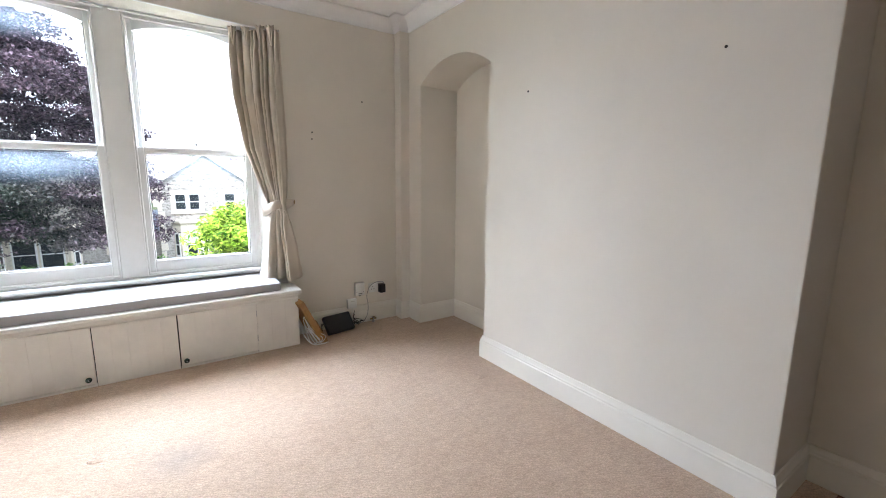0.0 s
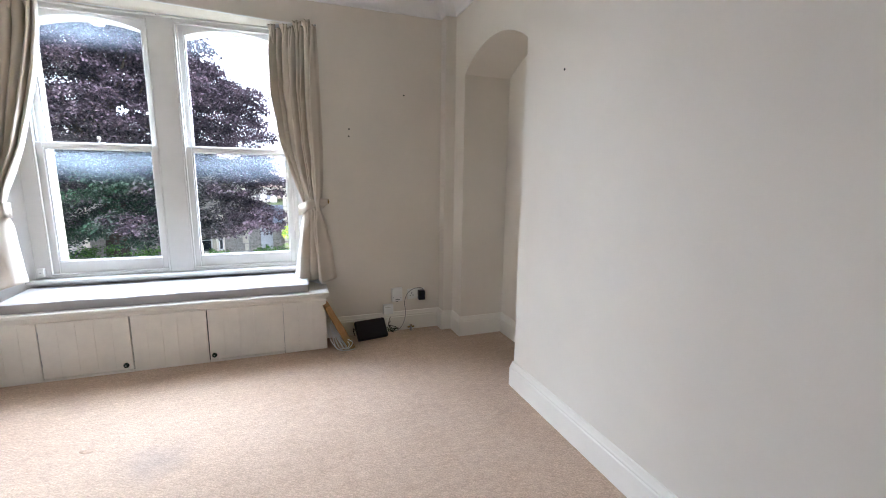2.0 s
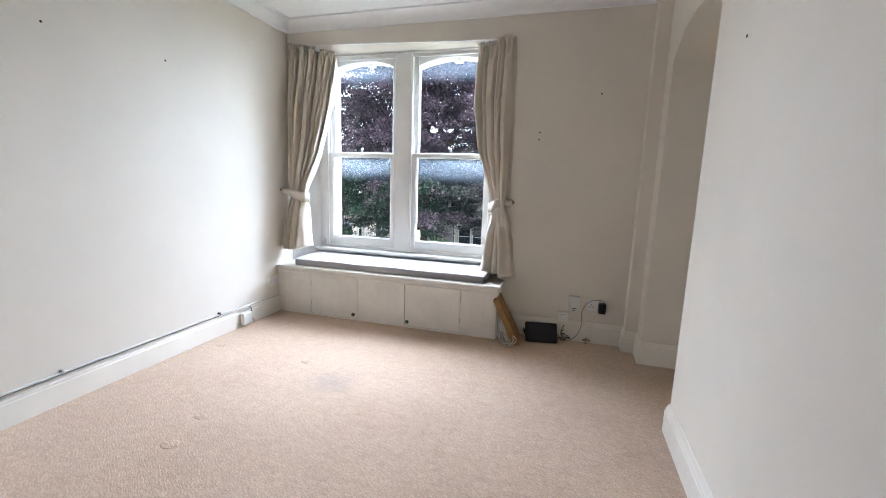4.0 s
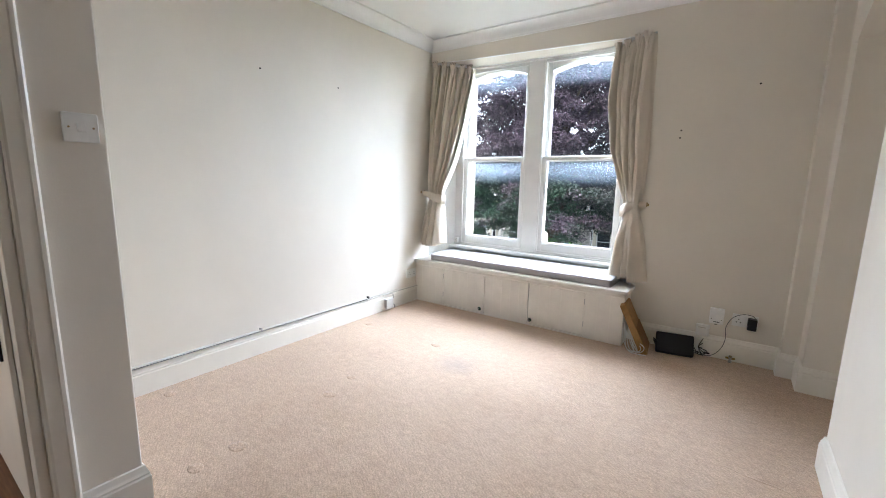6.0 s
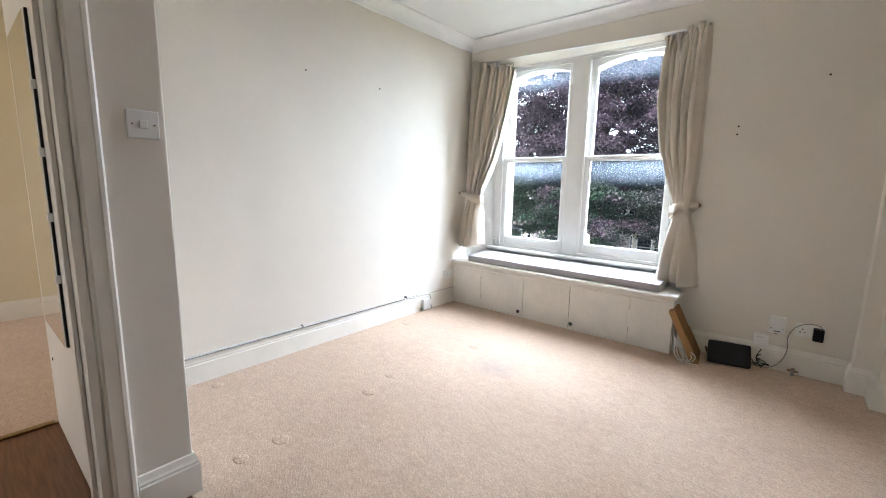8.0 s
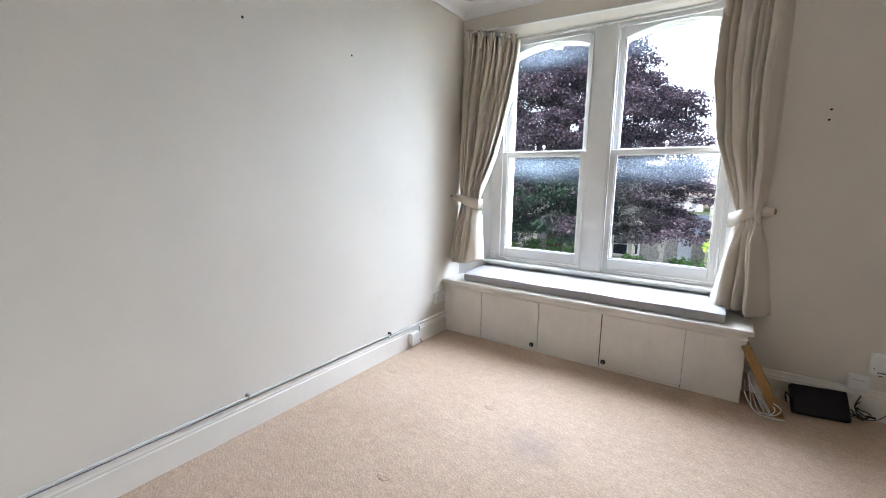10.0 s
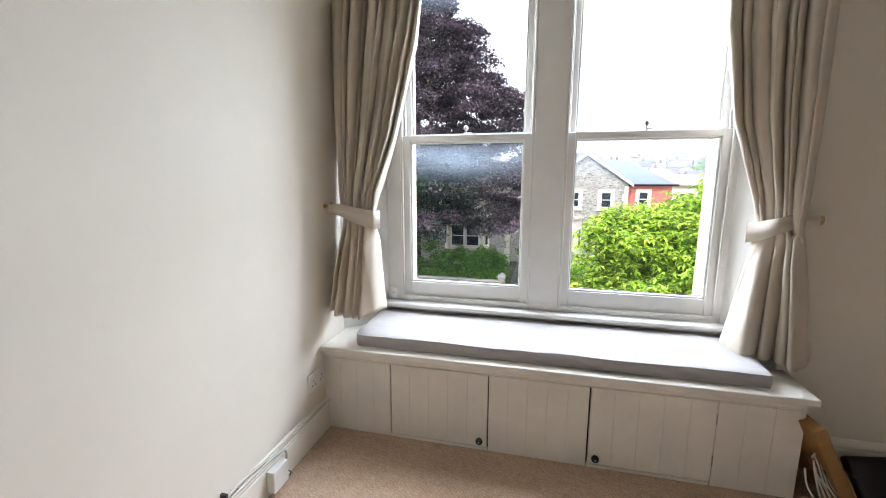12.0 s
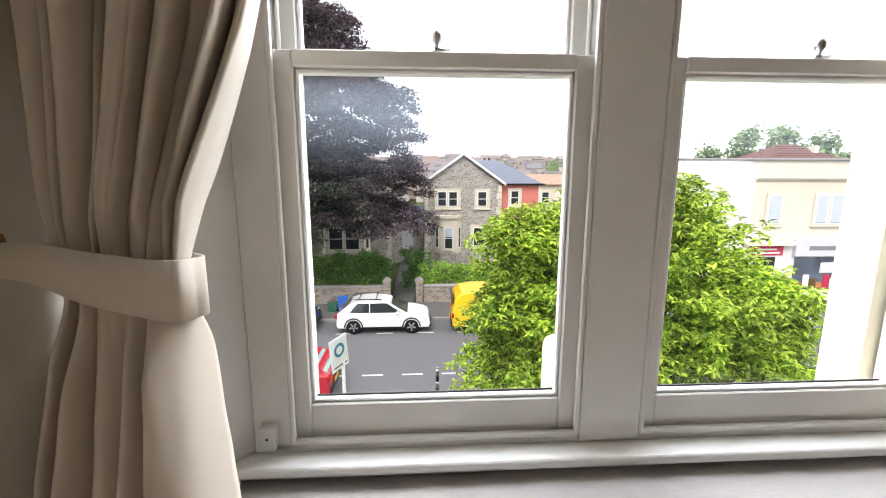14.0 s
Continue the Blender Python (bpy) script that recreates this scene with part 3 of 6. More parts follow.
top = [[bm.verts.new(pad(i / nx, j / ny, True)) for j in range(ny + 1)] for i in range(nx + 1)]
for i in range(nx):
    for j in range(ny):
        bm.faces.new((top[i][j], top[i + 1][j], top[i + 1][j + 1], top[i][j + 1])).smooth = True
rim = [(i, 0) for i in range(nx)] + [(nx, j) for j in range(ny)] + [(i, ny) for i in range(nx, 0, -1)] + [(0, j) for j in range(ny, 0, -1)]
low = {}
for k, (i, j) in enumerate(rim):
    p = pad(i / nx, j / ny, False)
    t = top[i][j].co
    mid_ = (p + t) / 2
    out_ = Vector((mid_.x - 1.0, (mid_.y - 3.32) * 4, 0)).normalized() * 0.003
    low[k] = (bm.verts.new(mid_ + out_), bm.verts.new(p))
for k in range(len(rim)):
    q = (k + 1) % len(rim)
    a, b = top[rim[k][0]][rim[k][1]], top[rim[q][0]][rim[q][1]]
    bm.faces.new((a, low[k][0], low[q][0], b)).smooth = True
    bm.edges.get((a, b)).smooth = False
    bm.faces.new((low[k][0], low[k][1], low[q][1], low[q][0])).smooth = True
bm.faces.new([low[k][1] for k in range(len(rim))])
bmesh.ops.recalc_face_normals(bm, faces=bm.faces)
cushion = tagged(made("seat_cushion", bm, CUSHION), "pale grey cotton seat cushion on the window seat", "cushion")

# ---- curtains ----
def curtain(name, keys, pleats, seed, rail, hook, lift):
    """keys: rows of height, outer edge, inner edge, depth of fold, from the heading down to the hem."""
    rnd = random.Random(seed)
    ob = thing(name, (*keys[0][1], keys[-1][0]), "cream cotton pinch-pleat curtain tied back beside the window", "curtain", "window curtains")
    nu, nv = pleats * 18, 90
    tie = 1.04 if hook[0] < 1 else 1.01

    def folds(count, flat):
        wid = [rnd.choice((0.5, 0.7, 1.0, 1.6)) * rnd.uniform(0.85, 1.15) for _ in range(count)]
        wid[0] *= flat
        am = [rnd.uniform(0.65, 1.4) for _ in range(count)]
        am[0] *= 0.45 if flat > 1 else 1
        lean = [rnd.uniform(-0.28, 0.28) for _ in range(count)]
        return [sum(wid[:k]) / sum(wid) for k in range(count + 1)], am, lean

    upper_folds, skirt_folds = folds(pleats, 2.6 if hook[0] < 1 else 1.0), folds(pleats // 2, 1.0)

    def at(u, z):
        for (za, oa, ia, da), (zb, ob_, ib, db) in zip(keys, keys[1:]):
            if zb <= z <= za:
                break
        t = (za - z) / (za - zb)
        o = Vector(oa).lerp(Vector(ob_), t)
        i = Vector(ia).lerp(Vector(ib), t)
        depth = da + (db - da) * t
        low_ = min(1, max(0, (keys[0][0] - z) / 0.5))
        skirt = z < tie
        edges, am, lean = skirt_folds if skirt else upper_folds
        count = len(am)
        warp = u + 0.05 * low_ * noise.noise((u * 2.5 + seed, z * 1.1, 0.0)) * 4 * u * (1 - u)
        n = next((k for k in range(count) if warp <= edges[k + 1]), count - 1)
        f = (warp - edges[n]) / (edges[n + 1] - edges[n])
        a = am[n] * (0.85 + 0.5 * noise.noise((n * 3.7 + seed, z * 1.9, 5.0)) * low_)
        a = min(a, 0.6 + max(0, abs(z - tie) - 0.03) * 4)
        f = min(1, max(0, f))
        g_ = f + lean[n] * low_ * math.sin(math.pi * f)
        w = 2 * math.sin(math.pi * min(1, max(0, g_))) ** (0.8 if skirt else 0.7) - 1
        w += 0.22 * low_ * math.sin(4 * math.pi * f + n) * (0.5 + 0.5 * noise.noise((n, z * 2.0, seed)))
        side = (i - o).normalized()
        nrm = Vector((side.y, -side.x)) if i.x > o.x else Vector((-side.y, side.x))
        pos = o.lerp(i, warp) + nrm * (depth * a * w) - side * (0.13 if skirt else 0.17) * (edges[n + 1] - edges[n]) * (i - o).length * math.sin(2 * math.pi * f) * low_
        pos += nrm * 0.013 * low_ * noise.noise((u * 7 + z * 1.5, z * 3.5, seed))
        pos += nrm * 0.004 * low_ * noise.noise((u * 19 + z * 6, z * 9, seed + 2))
        ret = max(0, 1 - u / (0.07 if hook[0] < 1 else 0.025))
        pos.y += ret * (3.354 - pos.y)
        if i.x > o.x:
            pos.x += ret * (-0.008 - pos.x) * min(1, max(0, (z - 1.15) / 0.4))
        if z < keys[-1][0] + 0.085:
            pos += nrm * 0.003
        return pos

    bm = BM()
    hem = [0.022 * noise.noise((u * 5, seed, 0)) - 0.03 * math.sin(math.pi * u) * (1 if seed == 3 else 0) for u in (k / nu for k in range(nu + 1))]
    grid = []
    for r in range(nv + 1):
        v = r / nv
        row = []
        for c in range(nu + 1):
            z = keys[0][0] + (keys[-1][0] - keys[0][0]) * v
            p = at(c / nu, z)
            row.append(bm.verts.new((p.x, p.y, z + hem[c] * v + lift * (1 - c / nu) * max(0, 1 - v * 1.5))))
        grid.append(row)
    for r in range(nv):
        for c in range(nu):
            bm.faces.new((grid[r][c], grid[r + 1][c], grid[r + 1][c + 1], grid[r][c + 1])).smooth = True
    drop = part("curtain_panel", bm, CURTAIN, ob)
    sol = drop.modifiers.new("thickness", "SOLIDIFY")
    sol.thickness, sol.offset = 0.004, 0.0
    # pinched heading: a small fan of cloth over each pleat
    fans = pleats // 2
    for n in range(fans):
        u = (n + 0.5) / fans
        z = keys[0][0]
        a, b, c = at(u - 0.28 / fans, z), at(u, z), at(u + 0.28 / fans, z)
        d = (c - a).normalized()
        nr = Vector((d.y, -d.x)) if d.x > 0 else Vector((-d.y, d.x))
        z += lift * (1 - u)
        # a small goblet of cloth, open and lobed at the top, pinched below
        bm = BM()
        rings = []
        for dz, r in ((0.02, 0.033), (0.0, 0.029), (-0.03, 0.019), (-0.065, 0.01), (-0.1, 0.007)):
            ring_ = []
            for k in range(19):
                th = math.pi * (k / 18 - 0.5) * 1.15
                q = r * (0.78 + 0.3 * math.cos(6 * th))
                p = b + d * (q * math.sin(th)) + nr * (0.018 + q * math.cos(th))
                ring_.append(bm.verts.new((p.x, p.y, z + dz + 0.004 * math.cos(6 * th) * (dz > 0))))
            rings.append(ring_)
        well, foot = b + nr * 0.014, b + nr * 0.01
        well, foot = bm.verts.new((well.x, well.y, z - 0.03)), bm.verts.new((foot.x, foot.y, z - 0.11))
        for lo_, hi_ in zip(rings[1:], rings):
            for k in range(18):
                bm.faces.new((lo_[k], lo_[k + 1], hi_[k + 1], hi_[k])).smooth = True
        for k in range(18):
            bm.faces.new((rings[0][k], rings[0][k + 1], well))
            bm.faces.new((rings[-1][k + 1], rings[-1][k], foot))
        bm.faces.new([ring_[0] for ring_ in rings] + [foot, well])
        bm.faces.new([well, foot] + [ring_[-1] for ring_ in reversed(rings)])
        bmesh.ops.recalc_face_normals(bm, faces=bm.faces)
        part("pinch_pleat", bm, CURTAIN, drop)
    # tieback: a tapered band from its hook round the gathered cloth and back
    z = tie - 0.01
    (oa, ia) = [Vector(p) for p in next(k[1:3] for k in keys if k[0] < tie)]
    h = Vector(hook)
    out = (ia - oa).normalized()
    nrm = Vector((out.y, -out.x)) if ia.x > oa.x else Vector((-out.y, out.x))
    corner = ia + out * 0.012
    mid_f = oa.lerp(ia, 0.45) + nrm * 0.055
    cf, cb = corner + nrm * 0.026, corner - nrm * 0.03
    loop = [(h.x, h.y, h.z, 0.021), (*h.xy.lerp(mid_f, 0.5), h.z - 0.004, 0.027), (*mid_f, (h.z + z) / 2 + 0.004, 0.034), (*mid_f.lerp(cf, 0.6), z + 0.008, 0.04), (*cf.lerp(mid_f, 0.08), z, 0.043), (*cf, z, 0.043),
            (*(cf * 0.6 + cb * 0.4 + out * 0.004), z - 0.002, 0.043), (*cb, z - 0.002, 0.042), (*(oa * 0.55 + ia * 0.45 - nrm * 0.04), z + 0.02, 0.034), (h.x, h.y + 0.012, h.z, 0.02)]
    pts = smooth_path([p[:3] for p in loop], 8)
    wid = [w.x for w in smooth_path([(p[3], 0, 0) for p in loop], 8)]
    bm = BM()
    rows_ = [(bm.verts.new(p + Vector((0, 0, w))), bm.verts.new(p - Vector((0, 0, w)))) for p, w in zip(pts, wid)]
    for a, b in zip(rows_, rows_[1:]):
        bm.faces.new((a[0], b[0], b[1], a[1])).smooth = True
    band = part("tieback", bm, CURTAIN, ob, "stitched cream cotton tieback")
    sol = band.modifiers.new("thickness", "SOLIDIFY")
    sol.thickness = 0.006
    part("track", tube(BM(), smooth_path(rail, 6), 0.007, 8), PLASTIC, ob, "white curtain track")
    under(ob)
    return ob


LEFT = [(2.262, (0.006, 3.325), (0.40, 3.50), 0.026), (2.1, (0.004, 3.32), (0.40, 3.47), 0.058), (1.85, (0.004, 3.315), (0.385, 3.41), 0.072), (1.4, (0.014, 3.28), (0.288, 3.36), 0.072),
        (1.15, (0.042, 3.25), (0.236, 3.265), 0.045), (1.045, (0.06, 3.24), (0.218, 3.245), 0.032), (1.03, (0.066, 3.238), (0.216, 3.243), 0.029), (0.95, (0.058, 3.235), (0.225, 3.24), 0.052), (0.75, (0.02, 3.23), (0.24, 3.215), 0.066), (0.592, (0.0, 3.232), (0.25, 3.2), 0.076)]
RIGHT = [(2.262, (1.985, 3.322), (1.685, 3.51), 0.026), (2.1, (1.985, 3.32), (1.685, 3.51), 0.058), (1.8, (1.985, 3.315), (1.695, 3.5), 0.072), (1.45, (1.985, 3.305), (1.75, 3.475), 0.072),
         (1.15, (1.978, 3.298), (1.838, 3.435), 0.045), (1.045, (1.972, 3.296), (1.856, 3.425), 0.029), (1.03, (1.972, 3.296), (1.858, 3.425), 0.026), (0.95, (1.984, 3.294), (1.852, 3.425), 0.035), (0.75, (2.012, 3.29), (1.82, 3.43), 0.064), (0.475, (2.045, 3.288), (1.775, 3.435), 0.074)]
curtain("curtain", LEFT, 10, 3, [(0.0, 3.34, 2.325), (0.2, 3.44, 2.3), (0.42, 3.515, 2.272), (1.0, 3.53, 2.272)], (0.012, 3.205, 1.078), 0.06)
curtain("curtain", RIGHT, 9, 8, [(1.99, 3.33, 2.272), (1.85, 3.43, 2.272), (1.66, 3.515, 2.272), (1.02, 3.53, 2.272)], (2.03, 3.312, 1.062), 0.008)
for name, base, tip in (("curtain_hook", (XL, 3.205, 1.09), (1, 0, 0)), ("curtain_hook", (2.035, YN, 1.06), (0, -1, 0))):
    b, d = Vector(base), Vector(tip)
    up = Vector((0, 0, 1))
    hook = thing(name, base, "brass curtain tieback hook screwed to the wall", "hook", "curtain hooks")
    part("shank", tube(BM(), smooth_path([b, b + d * 0.02, b + d * 0.034 - up * 0.012, b + d * 0.04 + up * 0.004, b + d * 0.036 + up * 0.02], 6), 0.0035, 8), BRASS, hook)
    part("base_plate", tube(BM(), [b, b + d * 0.003], 0.011, 14), BRASS, hook)
    under(hook)

# ---- small things on walls and floor ----
def plate(bm, c, axis, w, h, d, bevel=0.003):
    """A wall plate of width w, height h and depth d standing out of the wall along axis (+x or -y)."""
    x, y, z = c
    if axis == "x":
        return cut_box(bm, (x, y - w / 2, z - h / 2), (x + d, y + w / 2, z + h / 2), bevel, 2)
    return cut_box(bm, (x - w / 2, y - d, z - h / 2), (x + w / 2, y, z + h / 2), bevel, 2)


sw = thing("light_switch", (XP, 0.347, 1.302), "white single rocker light switch on the wall pier", "light switch")
part("plate", plate(BM(), (XP, 0.347, 1.345), "x", 0.088, 0.088, 0.009), PLASTIC, sw)
part("rocker", plate(BM(), (XP + 0.008, 0.347, 1.345), "x", 0.022, 0.026, 0.006, 0.002), PLASTIC, sw)
for dy in (-0.03, 0.03):
    part("screw", turned(BM(), [(0.003, XP + 0.009), (0.003, XP + 0.0105)], 10, "x", (0, 0.347 + dy, 1.345)), BRASS, sw, "brass screw")
under(sw)

# wall holes left by old fixings
for c, axis in (((XL, 1.523, 1.895), "x"), ((XL, 2.162, 1.892), "x"), ((2.2, YN, 1.541), "y"), ((2.203, YN, 1.592), "y"), ((2.62, YN, 1.86), "y"), ((XB, 1.862, 1.745), "-x"), ((XB, 0.841, 1.739), "-x"), ((XN, 2.52, 1.72), "-x")):
    r = 0.006
    d = {"x": (1, 0, 0), "-x": (-1, 0, 0), "y": (0, -1, 0)}[axis]
    c, d = Vector(c), Vector(d)
    tagged(made("wall_plug", tube(BM(), [c - d * 0.004, c + d * 0.0015], r, 10), DARKLINE), "small dark screw hole in the painted wall", "screw hole", "old screw holes")

# heating pipes along the top of the skirting
pipes = thing("pipe_run", (0.0, 1.6, 0.16), "white painted pipes clipped above the skirting board", "pipe")
part("pipe", tube(BM(), [(0.006, 0.42, 0.172), (0.006, 2.56, 0.166), (0.014, 2.62, 0.166), (0.018, 2.7, 0.16), (0.016, 3.12, 0.152)], 0.0055, 8), PIPE, pipes)
part("pipe", tube(BM(), smooth_path([(0.017, 2.42, 0.158), (0.022, 2.62, 0.16), (0.03, 2.72, 0.156), (0.03, 2.745, 0.13), (0.028, 2.745, 0.1)], 6), 0.005, 8), PIPE, pipes)
part("cable", tube(BM(), [(0.0125, 0.42, 0.164), (0.0125, 2.5, 0.16)], 0.0026, 6), CABLE, pipes, "thin dark cable under the pipe")
for y in (1.42, 2.44):
    part("clip", cut_box(BM(), (XL, y, 0.158), (0.014, y + 0.012, 0.182), 0.002), DARKLINE if y > 2 else STEEL, pipes, "small pipe clip")
under(pipes)
jb = thing("junction_box", (0.02, 2.69, 0.02), "white plastic socket box screwed to the skirting", "junction box")
part("body", cut_box(BM(), (0.0075, 2.645, 0.022), (0.042, 2.735, 0.112), 0.004, 2), PLASTIC, jb)
part("wire", tube(BM(), smooth_path([(0.025, 2.735, 0.06), (0.028, 2.765, 0.03), (0.02, 2.775, 0.004)], 5), 0.003, 6), CABLE, jb)
under(jb)


def socket(name, c, axis, w, label):
    ob = thing(name, c, label, "socket")
    part("plate", plate(BM(), c, axis, w, 0.086, 0.009), PLASTIC, ob)
    return ob


s1 = socket("double_socket", (XL, 3.055, 0.29), "x", 0.146, "white double power socket beside the window seat")
for dy in (-0.035, 0.035):
    part("rocker", plate(BM(), (XL + 0.008, 3.055 + dy * 0.5, 0.318), "x", 0.012, 0.018, 0.004, 0.001), PLASTIC, s1)
    for a, b in ((0, 0.012), (-0.011, -0.008), (0.011, -0.008)):
        part("slot", plate(BM(), (XL + 0.0086, 3.055 + dy + a, 0.285 + b), "x", 0.005, 0.007, 0.001, 0.0), DARKLINE, s1)
under(s1)
s2 = socket("double_socket", (2.735, YN, 0.298), "y", 0.146, "white double power socket with a black plug")
for dx in (-0.036, 0.036):
    part("rocker", plate(BM(), (2.735 + dx * 0.45, YN - 0.008, 0.326), "y", 0.012, 0.018, 0.004, 0.001), PLASTIC, s2)
    for a, b in ((0, 0.012), (-0.011, -0.008), (0.011, -0.008)):
        part("slot", plate(BM(), (2.735 + dx + a, YN - 0.0086, 0.293 + b), "y", 0.006, 0.008, 0.001, 0.0), DARKLINE, s2)
under(s2)
s2.location.x -= 0.02
pl = thing("power_adapter", (2.775, YN - 0.03, 0.29), "black plug-in power adapter with a thin cable", "power adapter")
part("body", cut_box(BM(), (2.75, YN - 0.062, 0.252), (2.802, YN - 0.0095, 0.33), 0.006, 2), BLACK, pl)
part("cable", tube(BM(), smooth_path([(2.79, YN - 0.05, 0.332), (2.775, YN - 0.05, 0.352), (2.72, YN - 0.03, 0.348), (2.665, YN - 0.02, 0.31), (2.635, YN - 0.03, 0.24), (2.64, YN - 0.04, 0.16), (2.62, YN - 0.07, 0.09), (2.57, YN - 0.1, 0.04), (2.5, YN - 0.12, 0.035), (2.45, YN - 0.13, 0.05)], 8), 0.0024, 6), CABLE, pl, "thin dark cable")
under(pl)
pl.location.x -= 0.022
ms = thing("phone_socket", (2.575, YN, 0.3), "white plastic telephone master socket on the wall", "phone socket")
part("case", plate(BM(), (2.572, YN, 0.305), "y", 0.086, 0.112, 0.03, 0.005), PLASTIC, ms)
for dx in (-0.03, 0.03):
    part("screw", turned(BM(), [(0.003, YN - 0.0295), (0.003, YN - 0.031)], 10, "y", (2.572 + dx, 0, 0.283)), DARKLINE, ms)
part("badge", cut_box(BM(), (2.556, YN - 0.0312, 0.262), (2.592, YN - 0.0295, 0.268)), CABLE, ms, "grey printed mark")
part("outlet", cut_box(BM(), (2.563, YN - 0.028, 0.245), (2.58, YN - 0.008, 0.25)), DARKLINE, ms)
under(ms)
ms.location.x -= 0.02
fs = thing("phone_socket", (2.49, YN - 0.02, 0.18), "white plastic telephone extension socket on the skirting", "phone socket")
part("case", plate(BM(), (2.49, YN, 0.187), "y", 0.082, 0.082, 0.032, 0.005), PLASTIC, fs)
part("slot_cover", cut_box(BM(), (2.463, YN - 0.034, 0.205), (2.51, YN - 0.031, 0.21)), PIPE, fs)
part("cable", tube(BM(), smooth_path([(2.49, YN - 0.03, 0.147), (2.485, YN - 0.04, 0.12), (2.47, YN - 0.05, 0.09), (2.48, YN - 0.09, 0.06)], 6), 0.0025, 6), WIRE, fs)
under(fs)
fs.location.x -= 0.012
# broadband box lying against the skirting
ro = thing("broadband_router", (2.33, 3.23, 0.0), "black plastic broadband router leaning on the skirting", "router")
bm = cut_box(BM(), (-0.122, -0.018, 0.0), (0.122, 0.018, 0.158), 0.012, 3)
for v in bm.verts:
    v.co.y -= 0.35 * (v.co.x / 0.122) ** 2 * 0.012 * (1 if v.co.y < 0 else 0)
bmesh.ops.transform(bm, matrix=pose(2.33, 3.185, 0.008, -40, 0, 10), verts=bm.verts)
part("case", bm, BLACK, ro)
bm = cut_box(BM(), (-0.014, -0.0205, 0.085), (0.014, -0.018, 0.094), 0.001)
bmesh.ops.transform(bm, matrix=pose(2.33, 3.185, 0.008, -40, 0, 10), verts=bm.verts)
part("badge", bm, STEEL, ro, "small grey badge")
for k in range(3):
    z = 0.03 + 0.022 * k
    part("cable", tube(BM(), smooth_path([(2.445, 3.235, z), (2.48, 3.225 - 0.012 * k, z + 0.03 - 0.03 * k), (2.5 + 0.012 * k, 3.25, 0.02 + 0.02 * k), (2.468, 3.275, 0.07), (2.49, YN - 0.045, 0.13 - 0.035 * k)], 7), 0.003, 6), BLACK, ro, "tangled black cable")
for k in range(2):
    part("cable", tube(BM(), smooth_path([(2.215, 3.2, 0.05 + 0.03 * k), (2.19, 3.21, 0.09), (2.185, 3.25, 0.06 + 0.02 * k), (2.2, 3.28, 0.012)], 7), 0.003, 6), BLACK, ro, "tangled black cable")
part("connector", cut_box(BM(), (2.505, 3.228, 0.05), (2.54, 3.238, 0.06), 0.002), BLACK, ro)
under(ro)
# gas tap on the floor
gt = thing("gas_tap", (2.672, 3.305, 0.0), "small brass gas tap fixed at the skirting", "gas tap")
part("body", turned(BM(), [(0.011, 0.0), (0.011, 0.012), (0.008, 0.016), (0.008, 0.03), (0.012, 0.034), (0.012, 0.046), (0.006, 0.05)], 14, "z", (2.672, 3.3, 0)), STEEL, gt)
part("spout", tube(BM(), [(2.645, 3.3, 0.03), (2.7, 3.3, 0.03)], 0.007, 10), BRASS, gt)
part("lever", cut_box(BM(), (2.665, 3.276, 0.044), (2.679, 3.302, 0.05), 0.002), BRASS, gt)
under(gt)
gt.location.x -= 0.012
# flattened cardboard box leaning between the seat and the skirting
cb = thing("cardboard_box", (2.08, 3.2, 0.0), "flat brown cardboard box leaning against the window seat", "box")
m = Matrix.Translation((2.172, 3.075, 0.003)) @ pose(0, 0, 0, 0, -26, 6)
for nm, lo, hi in (("side", (-0.045, 0.0, 0.0), (-0.002, 0.26, 0.385)), ("flap", (-0.0015, -0.006, 0.0), (0.004, 0.256, 0.2))):
    bm = cut_box(BM(), lo, hi, 0.002)
    bmesh.ops.transform(bm, matrix=m, verts=bm.verts)
    part(nm, bm, CARD, cb)
bm = cut_box(BM(), (-0.0475, 0.03, 0.18), (-0.0445, 0.07, 0.2), 0.003)
bmesh.ops.transform(bm, matrix=m, verts=bm.verts)
part("hand_hole", bm, DARKLINE, cb, "dark hand hole")
under(cb)
# coil of white cable
rnd = random.Random(4)
co = thing("cable_coil", (2.05, 3.12, 0.0), "loose coil of white cable beside the window seat", "cable")
for k in range(4):
    a = rnd.uniform(-0.02, 0.02)
    w = 0.03 + 0.022 * k
    pts = [(2.0 + 0.004 * k, 3.1 + a, 0.2 - 0.02 * k), (2.002 + 0.4 * w, 3.08, 0.12), (2.0 + w, 3.06 + a, 0.04), (2.03 + w, 3.05 - a, 0.008), (2.055 + w, 3.07 + a, 0.02 + 0.012 * k), (2.035 + 0.5 * w, 3.09, 0.1), (2.015 + 0.2 * w, 3.11, 0.19 + 0.012 * k), (2.005, 3.11, 0.2)]
    part("loop", tube(BM(), smooth_path(pts, 7), 0.003, 6), WIRE, co)
part("tail", tube(BM(), smooth_path([(1.99, 3.11, 0.15), (2.0, 3.09, 0.08), (2.05, 3.05, 0.012), (2.12, 3.035, 0.005), (2.17, 3.045, 0.005)], 7), 0.0032, 6), WIRE, co)
under(co)
